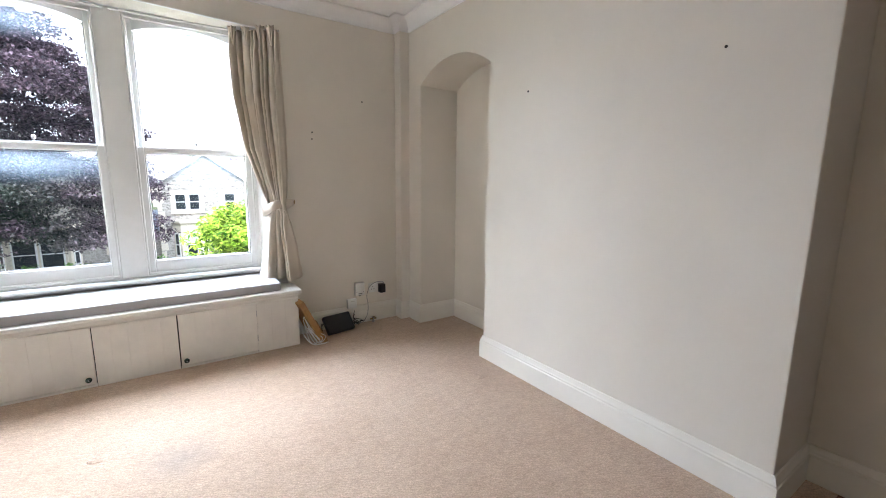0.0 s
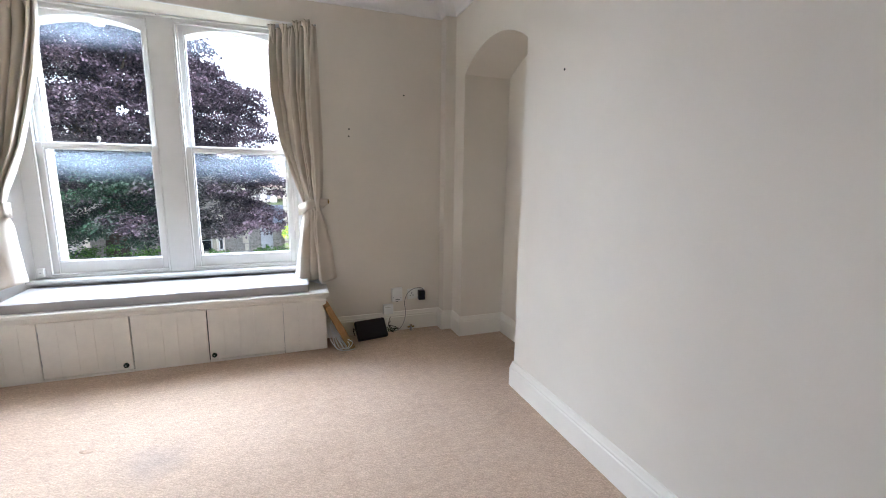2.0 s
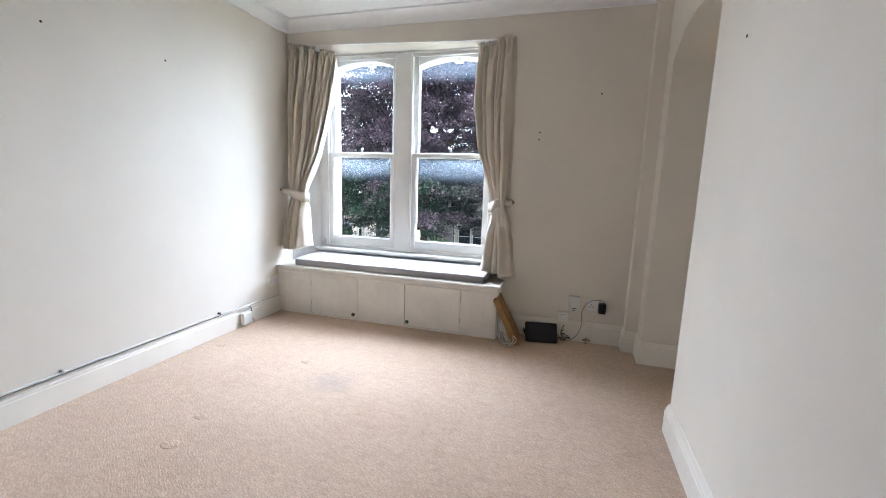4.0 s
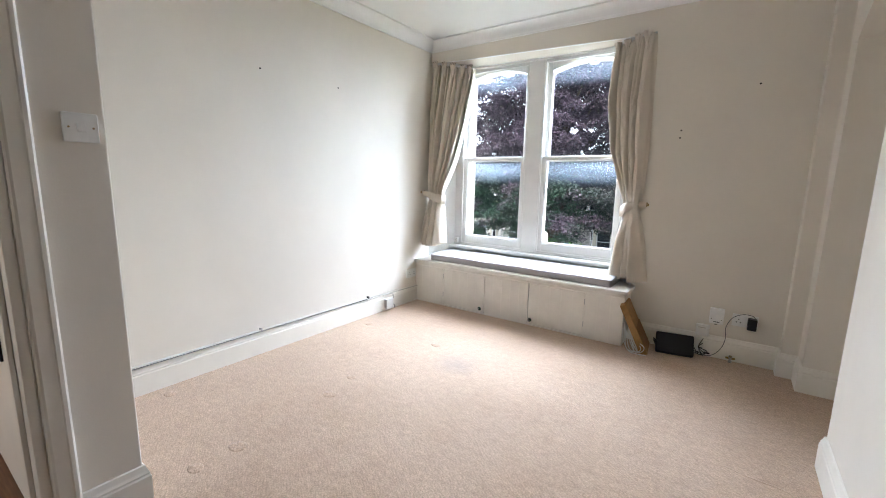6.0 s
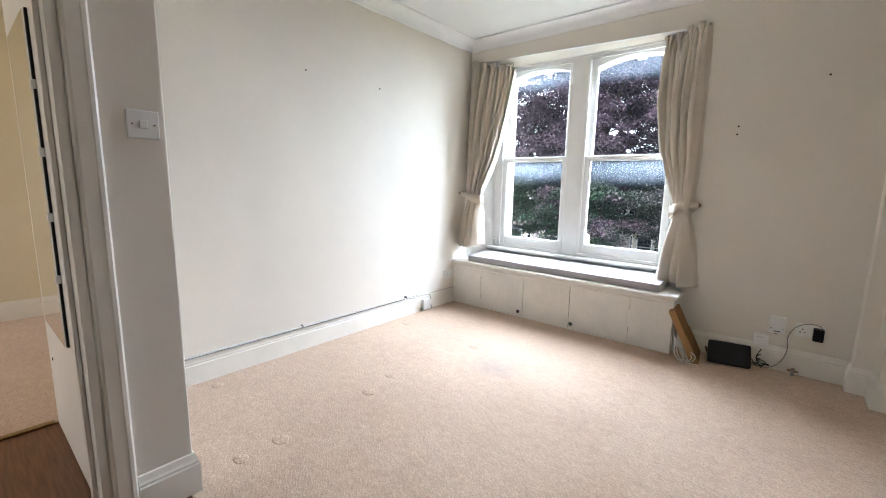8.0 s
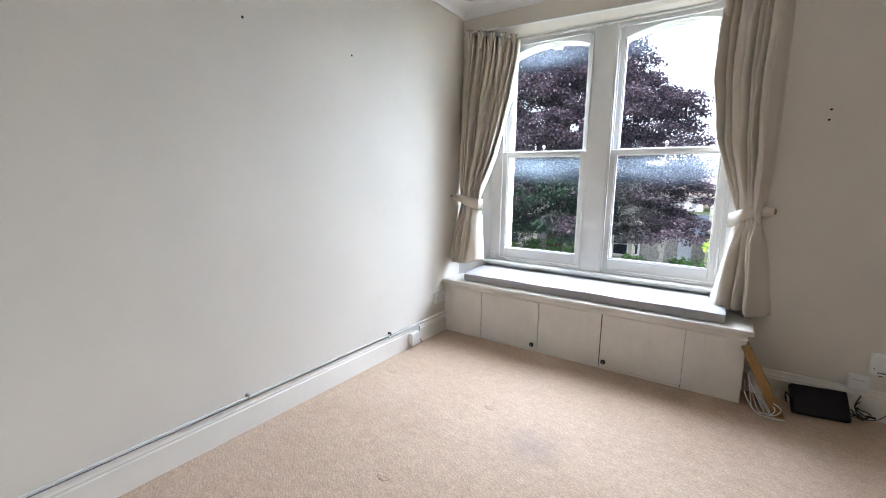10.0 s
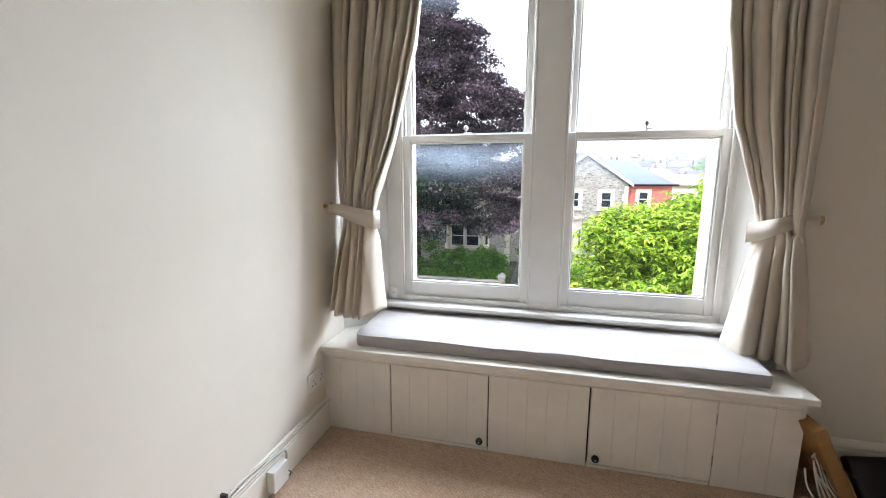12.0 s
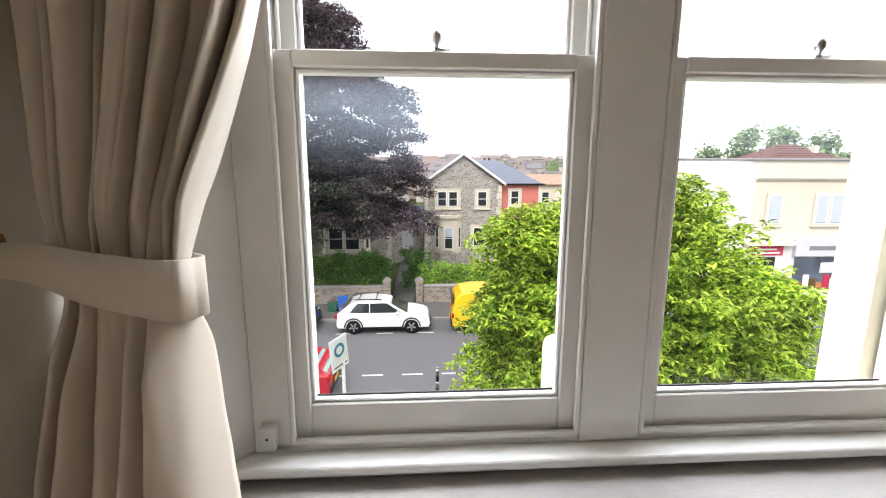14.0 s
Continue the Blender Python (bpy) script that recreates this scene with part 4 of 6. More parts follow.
# dents and a raised seam in the carpet
for x, y, r in ((0.149, 2.3, 0.028), (0.868, 2.285, 0.03), (0.756, 1.556, 0.026), (0.814, 1.339, 0.034), (0.854, 0.786, 0.036), (0.854, 0.606, 0.03), (0.111, 0.806, 0.03)):
    bm = BM()
    bmesh.ops.create_uvsphere(bm, u_segments=12, v_segments=6, radius=r)
    for v in bm.verts:
        v.co.z = v.co.z * 0.2 + 0.004 * noise.noise((v.co.x * 60, v.co.y * 60, x))
        v.co.x *= 1.3
    bmesh.ops.translate(bm, verts=bm.verts, vec=(x, y, 0.0005))
    tagged(made("carpet_tuft", bm, CARPET), "raised bump in the beige carpet", "carpet bump", "carpet bumps")
bm = tube(BM(), smooth_path([(2.62, 1.985, -0.0055), (2.75, 1.955, -0.0045), (2.86, 1.945, -0.0045), (2.95, 1.9, -0.0055)], 8), 0.006, 6)
tagged(made("carpet_seam", bm, CARPET), "raised seam in the beige carpet", "carpet seam")

# ---- outside ----
G = -6.0


def masonry(name, stone, joint, width, height, gap=0.07):
    """Rubble walling: uneven blocks in rough courses, each its own shade, with paler joints."""
    mat, nt, bs = shader(name)
    vec = coords(nt)
    geo = nt.nodes.new("ShaderNodeSeparateXYZ")
    nt.links.new(vec, geo.inputs["Vector"])
    add = nt.nodes.new("ShaderNodeMath")
    nt.links.new(geo.outputs["X"], add.inputs[0])
    nt.links.new(geo.outputs["Y"], add.inputs[1])
    com = nt.nodes.new("ShaderNodeCombineXYZ")
    nt.links.new(add.outputs["Value"], com.inputs["X"])
    nt.links.new(geo.outputs["Z"], com.inputs["Y"])
    mp = nt.nodes.new("ShaderNodeMapping")
    mp.inputs["Scale"].default_value = (1 / width, 1 / height, 1)
    nt.links.new(com.outputs["Vector"], mp.inputs["Vector"])
    cell, edge_ = (node(nt, "ShaderNodeTexVoronoi", Scale=1.0, Randomness=0.8) for _ in range(2))
    edge_.feature = "DISTANCE_TO_EDGE"
    nt.links.new(mp.outputs["Vector"], cell.inputs["Vector"])
    nt.links.new(mp.outputs["Vector"], edge_.inputs["Vector"])
    grey = nt.nodes.new("ShaderNodeSeparateColor")
    nt.links.new(cell.outputs["Color"], grey.inputs["Color"])
    block = ramp(nt, grey.outputs["Red"], [(0.0, dim(stone, 0.6)), (0.35, dim(stone, 0.85)), (0.7, stone), (1.0, dim(stone, 1.3))])
    block = mix(nt, 0.5, block, ramp(nt, noise_tex(nt, vec, 5.0, 5), [(0.3, (0.7, 0.68, 0.66)), (0.7, (1.25, 1.22, 1.16))]), "MULTIPLY")
    seam = ramp(nt, edge_.outputs["Distance"], [(gap * 0.6, (1, 1, 1)), (gap * 1.6, (0, 0, 0))])
    nt.links.new(mix(nt, seam, block, joint), bs.inputs["Base Color"])
    bs.inputs["Roughness"].default_value, bs.inputs["Specular IOR Level"].default_value = 0.9, 0.15
    bump(nt, bs, seam, 0.6, -0.02)
    return mat


def leaves(name, dark, light, rough=0.5, trans=0.35, patch=0.5, low=None):
    """Foliage: each leaf its own shade, some light let through."""
    mat, nt, bs = shader(name)
    g = nt.nodes.new("ShaderNodeNewGeometry")
    big = noise_tex(nt, coords(nt), 0.9, 3)
    col = ramp(nt, g.outputs["Random Per Island"], [(0.0, dark), (0.55, tuple((a + b) / 2 for a, b in zip(dark, light))), (1.0, light)])
    # random clumps painted darker and lighter, like shaded hollows and lit sprays
    col = mix(nt, patch, col, ramp(nt, big, [(0.32, (0.4, 0.4, 0.4)), (0.68, (1.6, 1.6, 1.55))]), "MULTIPLY")
    if low:
        # greener leaves on the low inner boughs
        sep = nt.nodes.new("ShaderNodeSeparateXYZ")
        nt.links.new(g.outputs["Position"], sep.inputs["Vector"])
        drop = node(nt, "ShaderNodeMapRange", From_Min=3.6, From_Max=0.6)
        nt.links.new(sep.outputs["Z"], drop.inputs["Value"])
        flank = node(nt, "ShaderNodeMapRange", From_Min=-0.5, From_Max=-5.5)
        nt.links.new(sep.outputs["X"], flank.inputs["Value"])
        spots = ramp(nt, noise_tex(nt, coords(nt), 0.55, 3), [(0.36, (0, 0, 0)), (0.5, (1, 1, 1))])
        shade = ramp(nt, g.outputs["Random Per Island"], [(0.0, dim(low, 0.3)), (1.0, low)])
        col = mix(nt, mix(nt, 1.0, mix(nt, 1.0, drop.outputs["Result"], spots, "MULTIPLY"), flank.outputs["Result"], "MULTIPLY"), col, shade)
    nt.links.new(col, bs.inputs["Base Color"])
    bs.inputs["Roughness"].default_value, bs.inputs["Specular IOR Level"].default_value = rough, 0.12
    tr = nt.nodes.new("ShaderNodeBsdfTranslucent")
    nt.links.new(col, tr.inputs["Color"])
    ms_ = nt.nodes.new("ShaderNodeMixShader")
    ms_.inputs["Fac"].default_value = trans
    nt.links.new(bs.outputs["BSDF"], ms_.inputs[1])
    nt.links.new(tr.outputs["BSDF"], ms_.inputs[2])
    nt.links.new(ms_.outputs["Shader"], nt.nodes["Material Output"].inputs["Surface"])
    return mat


ASPHALT = plain("asphalt", (0.15, 0.152, 0.16), 0.9, 0, 25, 0.18, 0.3, 0.004)
PAVING = plain("pavement_tarmac", (0.13, 0.125, 0.125), 0.9, 0, 12, 0.15, 0.2, 0.004)
KERB = plain("kerb_stone", (0.3, 0.29, 0.28), 0.85, 0, 15, 0.15)
LINE = plain("road_paint", (0.62, 0.62, 0.6), 0.7, 0, 20, 0.15)
SOIL = plain("garden_ground", (0.07, 0.085, 0.04), 0.95, 0, 3, 0.4, 0.4, 0.03)
STONE = masonry("grey_rubble_stone", (0.37, 0.35, 0.32), (0.48, 0.455, 0.41), 0.27, 0.115, 0.055)
GWALL = masonry("garden_wall_stone", (0.27, 0.235, 0.2), (0.36, 0.32, 0.28), 0.3, 0.14, 0.05)
BATH = painted("pale_bath_stone", (0.68, 0.62, 0.51), 0.85, 20, 0.3, 0.12, 0.01, 0.8)
RED = painted("red_render", (0.6, 0.19, 0.15), 0.8, 20, 0.2, 0.08, 0.01, 0.6)
CREAM = painted("cream_render", (0.7, 0.65, 0.54), 0.85, 15, 0.2, 0.1, 0.01, 0.5)
WHITER = painted("white_render", (0.8, 0.79, 0.76), 0.85, 12, 0.3, 0.22, 0.01, 0.35)
LEDGE = painted("cream_masonry_paint", (0.62, 0.55, 0.41), 0.7, 40, 0.2, 0.05, 0.004)
SLATE = plain("blue_slate", (0.17, 0.195, 0.24), 0.8, 0, 9, 0.25, 0.3, 0.01)
CLAY = plain("pale_clay_tile", (0.42, 0.27, 0.2), 0.85, 0, 3, 0.3, 0.3, 0.01)
REDTILE = plain("red_clay_tile", (0.16, 0.08, 0.065), 0.8, 0, 9, 0.3, 0.3, 0.01)
def mixed_walls(name, shades):
    """Many far houses: each its own shade."""
    mat, nt, bs = shader(name)
    g = nt.nodes.new("ShaderNodeNewGeometry")
    col = ramp(nt, g.outputs["Random Per Island"], [(k / (len(shades) - 1), c) for k, c in enumerate(shades)])
    nt.links.new(mix(nt, 0.5, col, ramp(nt, noise_tex(nt, coords(nt), 0.5, 3), [(0.3, (0.7, 0.7, 0.7)), (0.7, (1.25, 1.25, 1.25))]), "MULTIPLY"), bs.inputs["Base Color"])
    bs.inputs["Roughness"].default_value, bs.inputs["Specular IOR Level"].default_value = 0.9, 0.15
    return mat


TOWN = mixed_walls("distant_walls", [(0.62, 0.57, 0.48), (0.36, 0.27, 0.22), (0.52, 0.5, 0.46), (0.3, 0.27, 0.25)])
TOWNROOF = mixed_walls("distant_roofs", [(0.2, 0.2, 0.22), (0.26, 0.19, 0.16), (0.13, 0.13, 0.14), (0.3, 0.26, 0.23)])
SHOPGLASS = plain("shop_window_glass", (0.09, 0.11, 0.14), 0.08, 0, 1.2, 0.5, 0.02)
GOODS = plain("orange_packaging", (0.5, 0.2, 0.06), 0.6, 0, 3, 0.3)
DARKPANE = plain("dark_window_glass", (0.03, 0.035, 0.04), 0.06, 0, 2, 0.3, 0.02)
BLIND = plain("pale_blind", (0.5, 0.56, 0.62), 0.5, 0, 3, 0.08)
UPVC = plain("white_casement", (0.75, 0.75, 0.73), 0.4, 0, 10, 0.05)
BARK = plain("tree_bark", (0.09, 0.07, 0.055), 0.95, 0, 14, 0.35, 0.7, 0.02)
BEECH = leaves("copper_beech_leaves", (0.018, 0.017, 0.021), (0.205, 0.145, 0.18), 0.4, 0.2, 0.75, (0.06, 0.115, 0.065))
LIME = leaves("fresh_green_leaves", (0.06, 0.17, 0.02), (0.78, 0.96, 0.15), 0.45, 0.45, 0.5)
HEDGE = leaves("hedge_leaves", (0.018, 0.055, 0.014), (0.2, 0.42, 0.07), 0.5, 0.3)
HEDGE2 = leaves("bright_hedge_leaves", (0.09, 0.2, 0.02), (0.45, 0.75, 0.09), 0.5, 0.3)
FARLEAF = leaves("distant_foliage", (0.18, 0.26, 0.12), (0.44, 0.55, 0.29), 0.7, 0.3)
WHITECAR = plain("white_car_paint", (0.78, 0.78, 0.77), 0.25, 0, 5, 0.02, 0.0, 0.001, 0.6)
REDCAR = plain("red_car_paint", (0.45, 0.02, 0.035), 0.25, 0, 5, 0.05, 0.0, 0.001, 0.6)
BLACKCAR = plain("black_car_paint", (0.012, 0.012, 0.014), 0.2, 0, 5, 0.1, 0.0, 0.001, 0.6)
YELLOW = plain("yellow_van_paint", (0.85, 0.55, 0.01), 0.3, 0, 5, 0.04, 0.0, 0.001, 0.5)
TYRE = plain("tyre_rubber", (0.008, 0.008, 0.009), 0.85)
RIM = plain("alloy_rim", (0.45, 0.45, 0.47), 0.3, 0.9, 10, 0.1)
CARGLASS = plain("car_glass", (0.02, 0.025, 0.028), 0.05, 0, 2, 0.1, 0.0)
# pale base paints the reflected sky into the green-tinted rear window
PALEGLASS = plain("tinted_glass_painted_sky", (0.3, 0.42, 0.41), 0.08, 0, 2, 0.15, 0.0)
TAIL = plain("tail_lamp", (0.45, 0.01, 0.01), 0.2)
HEAD = plain("head_lamp", (0.6, 0.62, 0.65), 0.1, 0, 5, 0.05, 0.0)
BLUEBIN = plain("blue_recycling_plastic", (0.02, 0.13, 0.5), 0.5)
GREENBIN = plain("green_recycling_plastic", (0.02, 0.12, 0.07), 0.5)
SIGNWHITE = plain("white_sign_board", (0.75, 0.78, 0.78), 0.5, 0, 4, 0.04)
SIGNTEAL = plain("teal_sign_ring", (0.03, 0.2, 0.28), 0.5)
SIGNRED = plain("red_shop_sign", (0.5, 0.02, 0.06), 0.5)
SIGNGREY = plain("grey_sign_print", (0.2, 0.2, 0.22), 0.6)

# the house's own outer wall round the windows
outer = tagged(made("wall_outer", cut_box(BM(), (-4.5, 3.664, G), (7.5, 3.78, 0.50)), STONE), "stone outer wall of the house", "wall", kind="structure")
part("outer_wall", cut_box(BM(), (-4.5, 3.664, 0.50), (0.262, 3.78, 4.2)), LEDGE, outer)
part("outer_wall", cut_box(BM(), (1.768, 3.664, 0.50), (7.5, 3.78, 4.2)), LEDGE, outer)
part("outer_wall", cut_box(BM(), (0.262, 3.664, 2.26), (1.768, 3.78, 4.2)), LEDGE, outer)
part("stone_mullion", prism(BM(), [(0.925, 3.664), (1.095, 3.664), (1.075, 3.78), (0.945, 3.78)], "z", 0.56, 2.26), LEDGE, outer, "cream painted stone mullion")
part("mullion_stop", cut_box(BM(), (0.905, 3.664, 0.50), (1.115, 3.79, 0.74), 0.03, 4), LEDGE, outer)
for x0, x1 in ((0.262, 0.925), (1.095, 1.768)):
    part("stone_arch", prism(BM(), arc(x0, x1, 2.19, 0.06, 14) + [(x1, 2.27), (x0, 2.27)], "y", 3.666, 3.778), LEDGE, outer)
# small white block at the middle of each arch
for xk in (0.6, 1.44):
    part("arch_block", cut_box(BM(), (xk - 0.035, 3.72, 2.232), (xk + 0.035, 3.79, 2.262), 0.006), FRAME, outer, "small white block under the arch")
part("stone_sill", prism(BM(), [(3.664, 0.40), (3.86, 0.40), (3.86, 0.45), (3.664, 0.53)], "x", 0.2, 1.84), LEDGE, outer, "cream painted stone sill")
tagged(made("roof", cut_box(BM(), (-4.5, BACK - 0.15, TOP + 0.1), (7.5, 3.9, TOP + 0.3)), SLATE), "flat slab closing the house above", "roof", kind="structure")

# ground: flat street, then a rising hillside
xs = np.concatenate([np.linspace(-900, -120, 14), np.linspace(-100, 120, 23), np.linspace(150, 900, 14)])
ys = np.concatenate([np.linspace(-300, 3.6, 6), np.linspace(8, 60, 14), np.linspace(75, 320, 22), np.linspace(400, 1500, 6)])


def land(x, y):
    t = min(1, max(0, (y - 90) / 250))
    s = t * t * (3 - 2 * t)
    return G - 0.03 + s * (18.0 + 2.0 * noise.noise((x * 0.006, y * 0.004, 3.0)))


bm = BM()
grid = [[bm.verts.new((x, y, land(x, y))) for y in ys] for x in xs]
for i in range(len(xs) - 1):
    for j in range(len(ys) - 1):
        bm.faces.new((grid[i][j], grid[i + 1][j], grid[i + 1][j + 1], grid[i][j + 1])).smooth = True
tagged(made("ground", bm, SOIL), "dark earth and grass around the street, rising to a hill", "ground", kind="structure")
road = tagged(made("road", cut_box(BM(), (-90, 15.0, G - 0.1), (90, 23.0, G)), ASPHALT), "grey asphalt residential street", "road", kind="structure")
tagged(made("pavement", cut_box(BM(), (-90, 23.15, G - 0.1), (90, 25.7, G + 0.11)), PAVING), "tarmac pavement across the street", "pavement", kind="structure")
tagged(made("pavement", cut_box(BM(), (-90, 12.6, G - 0.1), (90, 14.85, G + 0.11)), PAVING), "tarmac pavement below the window", "pavement", kind="structure")
for y in (14.85, 23.0):
    kb = tagged(new("kerb"), "pale stone kerb along the street", "kerb", kind="structure")
    k0 = cut_box(BM(), (0, y, G - 0.1), (0.905, y + 0.15, G + 0.12), 0.012)
    first = part("kerb_stone", k0, KERB, kb)
    for i in range(-22, 24):
        o = first if i == -22 else first.copy()
        if i != -22:
            scene.collection.objects.link(o)
        o.location.x = i * 0.915
lines = tagged(new("road_marking"), "broken white parking bay lines on the asphalt", "road marking", kind="structure")
dash = None
for y, step, x0 in ((17.05, 1.47, -0.15), (21.25, 1.9, 0.4)):
    for i in range(-14, 18):
        if dash is None:
            dash = part("dash", cut_box(BM(), (0, -0.05, G), (0.78, 0.05, G + 0.006)), LINE, lines)
            o = dash
        else:
            o = dash.copy()
            scene.collection.objects.link(o)
        o.location = (x0 + i * step, y, 0)


# ---- foliage ----
def leaf_mesh(name, mat, pts, size, seed, droop=0.35, fold=0.25, aspect=0.62, whorl=1):
    """Many small folded leaves at pts, each two triangles; whorl: how many spread from one shoot."""
    rng = np.random.default_rng(seed)
    turn = np.repeat(rng.uniform(0, 2 * np.pi, len(pts)), whorl) + np.tile(np.arange(whorl) * 2 * np.pi / whorl, len(pts))
    pts = np.repeat(pts, whorl, 0)
    n = len(pts)
    yaw, tilt = turn + rng.normal(0, 0.25, n), rng.normal(-droop, 0.5 if whorl == 1 else 0.42, n)
    d = np.stack([np.cos(yaw) * np.cos(tilt), np.sin(yaw) * np.cos(tilt), np.sin(tilt)], 1)
    side = np.stack([-np.sin(yaw), np.cos(yaw), rng.normal(0, 0.35, n)], 1)
    side /= np.linalg.norm(side, axis=1)[:, None]
    up = np.cross(d, side)
    s = (size * rng.uniform(0.6, 1.25, n))[:, None]
    a = pts
    tip = pts + d * s
    mid_ = pts + d * s * 0.5 + up * s * 0.06
    l = mid_ + side * s * aspect * 0.5 + up * s * fold * 0.3
    r = mid_ - side * s * aspect * 0.5 + up * s * fold * 0.3
    v = np.stack([a, l, tip, r], 1).reshape(-1, 3)
    idx = np.arange(n)[:, None] * 4
    faces = np.concatenate([idx + np.array([0, 1, 2]), idx + np.array([0, 2, 3])], 1).reshape(-1, 3)
    me = bpy.data.meshes.new(name)
    me.from_pydata(v.tolist(), [], faces.tolist())
    me.materials.append(mat)
    return new(name, me)


def blob_points(blobs, per, seed, shell=0.55, flat=0.72):
    """Leaf places: through the outer part of many uneven clumps; blobs of x, y, z, radius."""
    rng = np.random.default_rng(seed)
    out = []
    for x, y, z, r in blobs:
        n = max(8, int(per * r * r))
        d = rng.normal(0, 1, (n, 3))
        d /= np.linalg.norm(d, axis=1)[:, None]
        q = r * (shell + (1 - shell) * rng.random(n) ** 0.6) * rng.uniform(0.75, 1.15, n)
        out.append(np.array((x, y, z)) + d * q[:, None] * np.array((1, 1, flat)) - np.array((0, 0, 1)) * ((0.72 - flat) * 0.6 / r * (d[:, :2] ** 2).sum(1) * q ** 2)[:, None])
    return np.concatenate(out)


def limbs(bm, base, targets, r0, seed):
    rnd_ = random.Random(seed)
    for t in targets:
        b, e = Vector(base), Vector(t)
        m1 = b.lerp(e, 0.4) + Vector((rnd_.uniform(-0.3, 0.3), rnd_.uniform(-0.3, 0.3), 0.25 * (e - b).length * 0.3))
        pts = smooth_path([b, m1, e], 5)
        n = len(pts)
        tube(bm, pts, [r0 * (1 - 0.9 * k / (n - 1)) for k in range(n)], 6)


def tree(name, base, trunk_top, r, blobs, per, size, mat, seed, label, shell=0.5, droop=0.35, flat=0.72, aspect=0.62, whorl=1):
    ob = thing(name, base, label, "tree")
    bm = tube(BM(), smooth_path([base, Vector(base).lerp(Vector(trunk_top), 0.5) + Vector((0.1, 0.05, 0)), trunk_top], 6), [r * (1.25 - 0.75 * k / 12) for k in range(13)], 10)
    picks = sorted(blobs, key=lambda b: -b[3])[:26]
    limbs(bm, Vector(base).lerp(Vector(trunk_top), 0.6), [b[:3] for b in picks], r * 0.45, seed)
    part("trunk", bm, BARK, ob)
    crown = leaf_mesh("crown", mat, blob_points(blobs, per, seed, shell, flat), size, seed, droop, 0.25, aspect, whorl)
    crown.parent = ob
    under(ob)
    return ob


rnd = random.Random(21)
# copper beech across the street: broad, drooping, with an uneven edge and gaps
blobs = []


def beech_edge(z, right):
    """Half width of the crown at a height, to the street's right or left."""
    if right:
        pts = [(-4.6, 5.5), (-2.5, 9.0), (-0.5, 9.9), (1, 9.5), (3, 9.4), (6, 9.0), (7.4, 6.9), (8.6, 5.7), (10, 5.4), (11.5, 4.0), (14, 1.0)]
    else:
        pts = [(-4.6, 6.5), (-2.5, 8.5), (2.5, 9.0), (7, 8.6), (10, 6.5), (12, 4.0), (14, 0.8)]
    for (za, a), (zb, b) in zip(pts, pts[1:]):
        if za <= z <= zb:
            return a + (b - a) * (z - za) / (zb - za)
    return 0.5


for i in range(1320):
    z = rnd.uniform(-2.3, 13.6)
    a = rnd.uniform(0, 2 * math.pi)
    if math.cos(a) > -0.1 and z < -1.6 and rnd.random() < 0.9:
        continue
    w = beech_edge(z, math.cos(a) > 0)
    q = w * (0.1 + 0.9 * math.sqrt(rnd.random()))
    rr = rnd.uniform(0.5, 1.35)
    blobs.append((-7.9 + math.cos(a) * (q - rr * 0.5), 28.5 + math.sin(a) * (q - rr * 0.4) * 0.7, z - 0.25 * (q / 7) ** 2, rr))
tree("copper_beech", (-7.9, 28.5, G), (-7.8, 28.4, 6.5), 0.55, blobs, 330, 0.19, BEECH, 5, "large copper beech tree with dark purple leaves", 0.15, 0.2, 0.34)

# fresh green tree below the window: two crowns
blobs = []
for cx, cy, cz, rx, rz, n in ((5.2, 11.0, -1.7, 2.9, 2.6, 190), (5.6, 10.2, -4.0, 2.4, 1.2, 70), (8.1, 9.7, -4.0, 1.8, 1.0, 46), (3.4, 10.8, -1.3, 1.65, 2.0, 100), (2.95, 10.7, -3.0, 1.6, 1.6, 75), (2.95, 10.9, -0.6, 1.2, 1.25, 50), (7.5, 10.3, -2.1, 0.85, 1.45, 80), (7.6, 10.2, -3.4, 1.2, 1.2, 50), (6.6, 10.2, -1.7, 0.9, 1.05, 50), (4.5, 11.0, 0.2, 1.0, 1.2, 70), (5.7, 11.1, 0.0, 1.1, 1.15, 60), (5.9, 11.2, 0.1, 1.0, 1.3, 20)):
    for i in range(n):
        d = Vector((rnd.gauss(0, 1), rnd.gauss(0, 1), rnd.gauss(0, 1))).normalized() * (0.55 + 0.45 * rnd.random())
        blobs.append((cx + d.x * rx, cy + d.y * rx * 0.8, cz + d.z * rz, rnd.uniform(0.28, 0.55)))
tree("green_tree", (5.0, 11.0, G), (5.2, 11.0, -1.0), 0.16, blobs, 240, 0.145, LIME, 9, "bright green leafy tree in the front garden", 0.3, 0.3, 0.72, 0.42, 6)


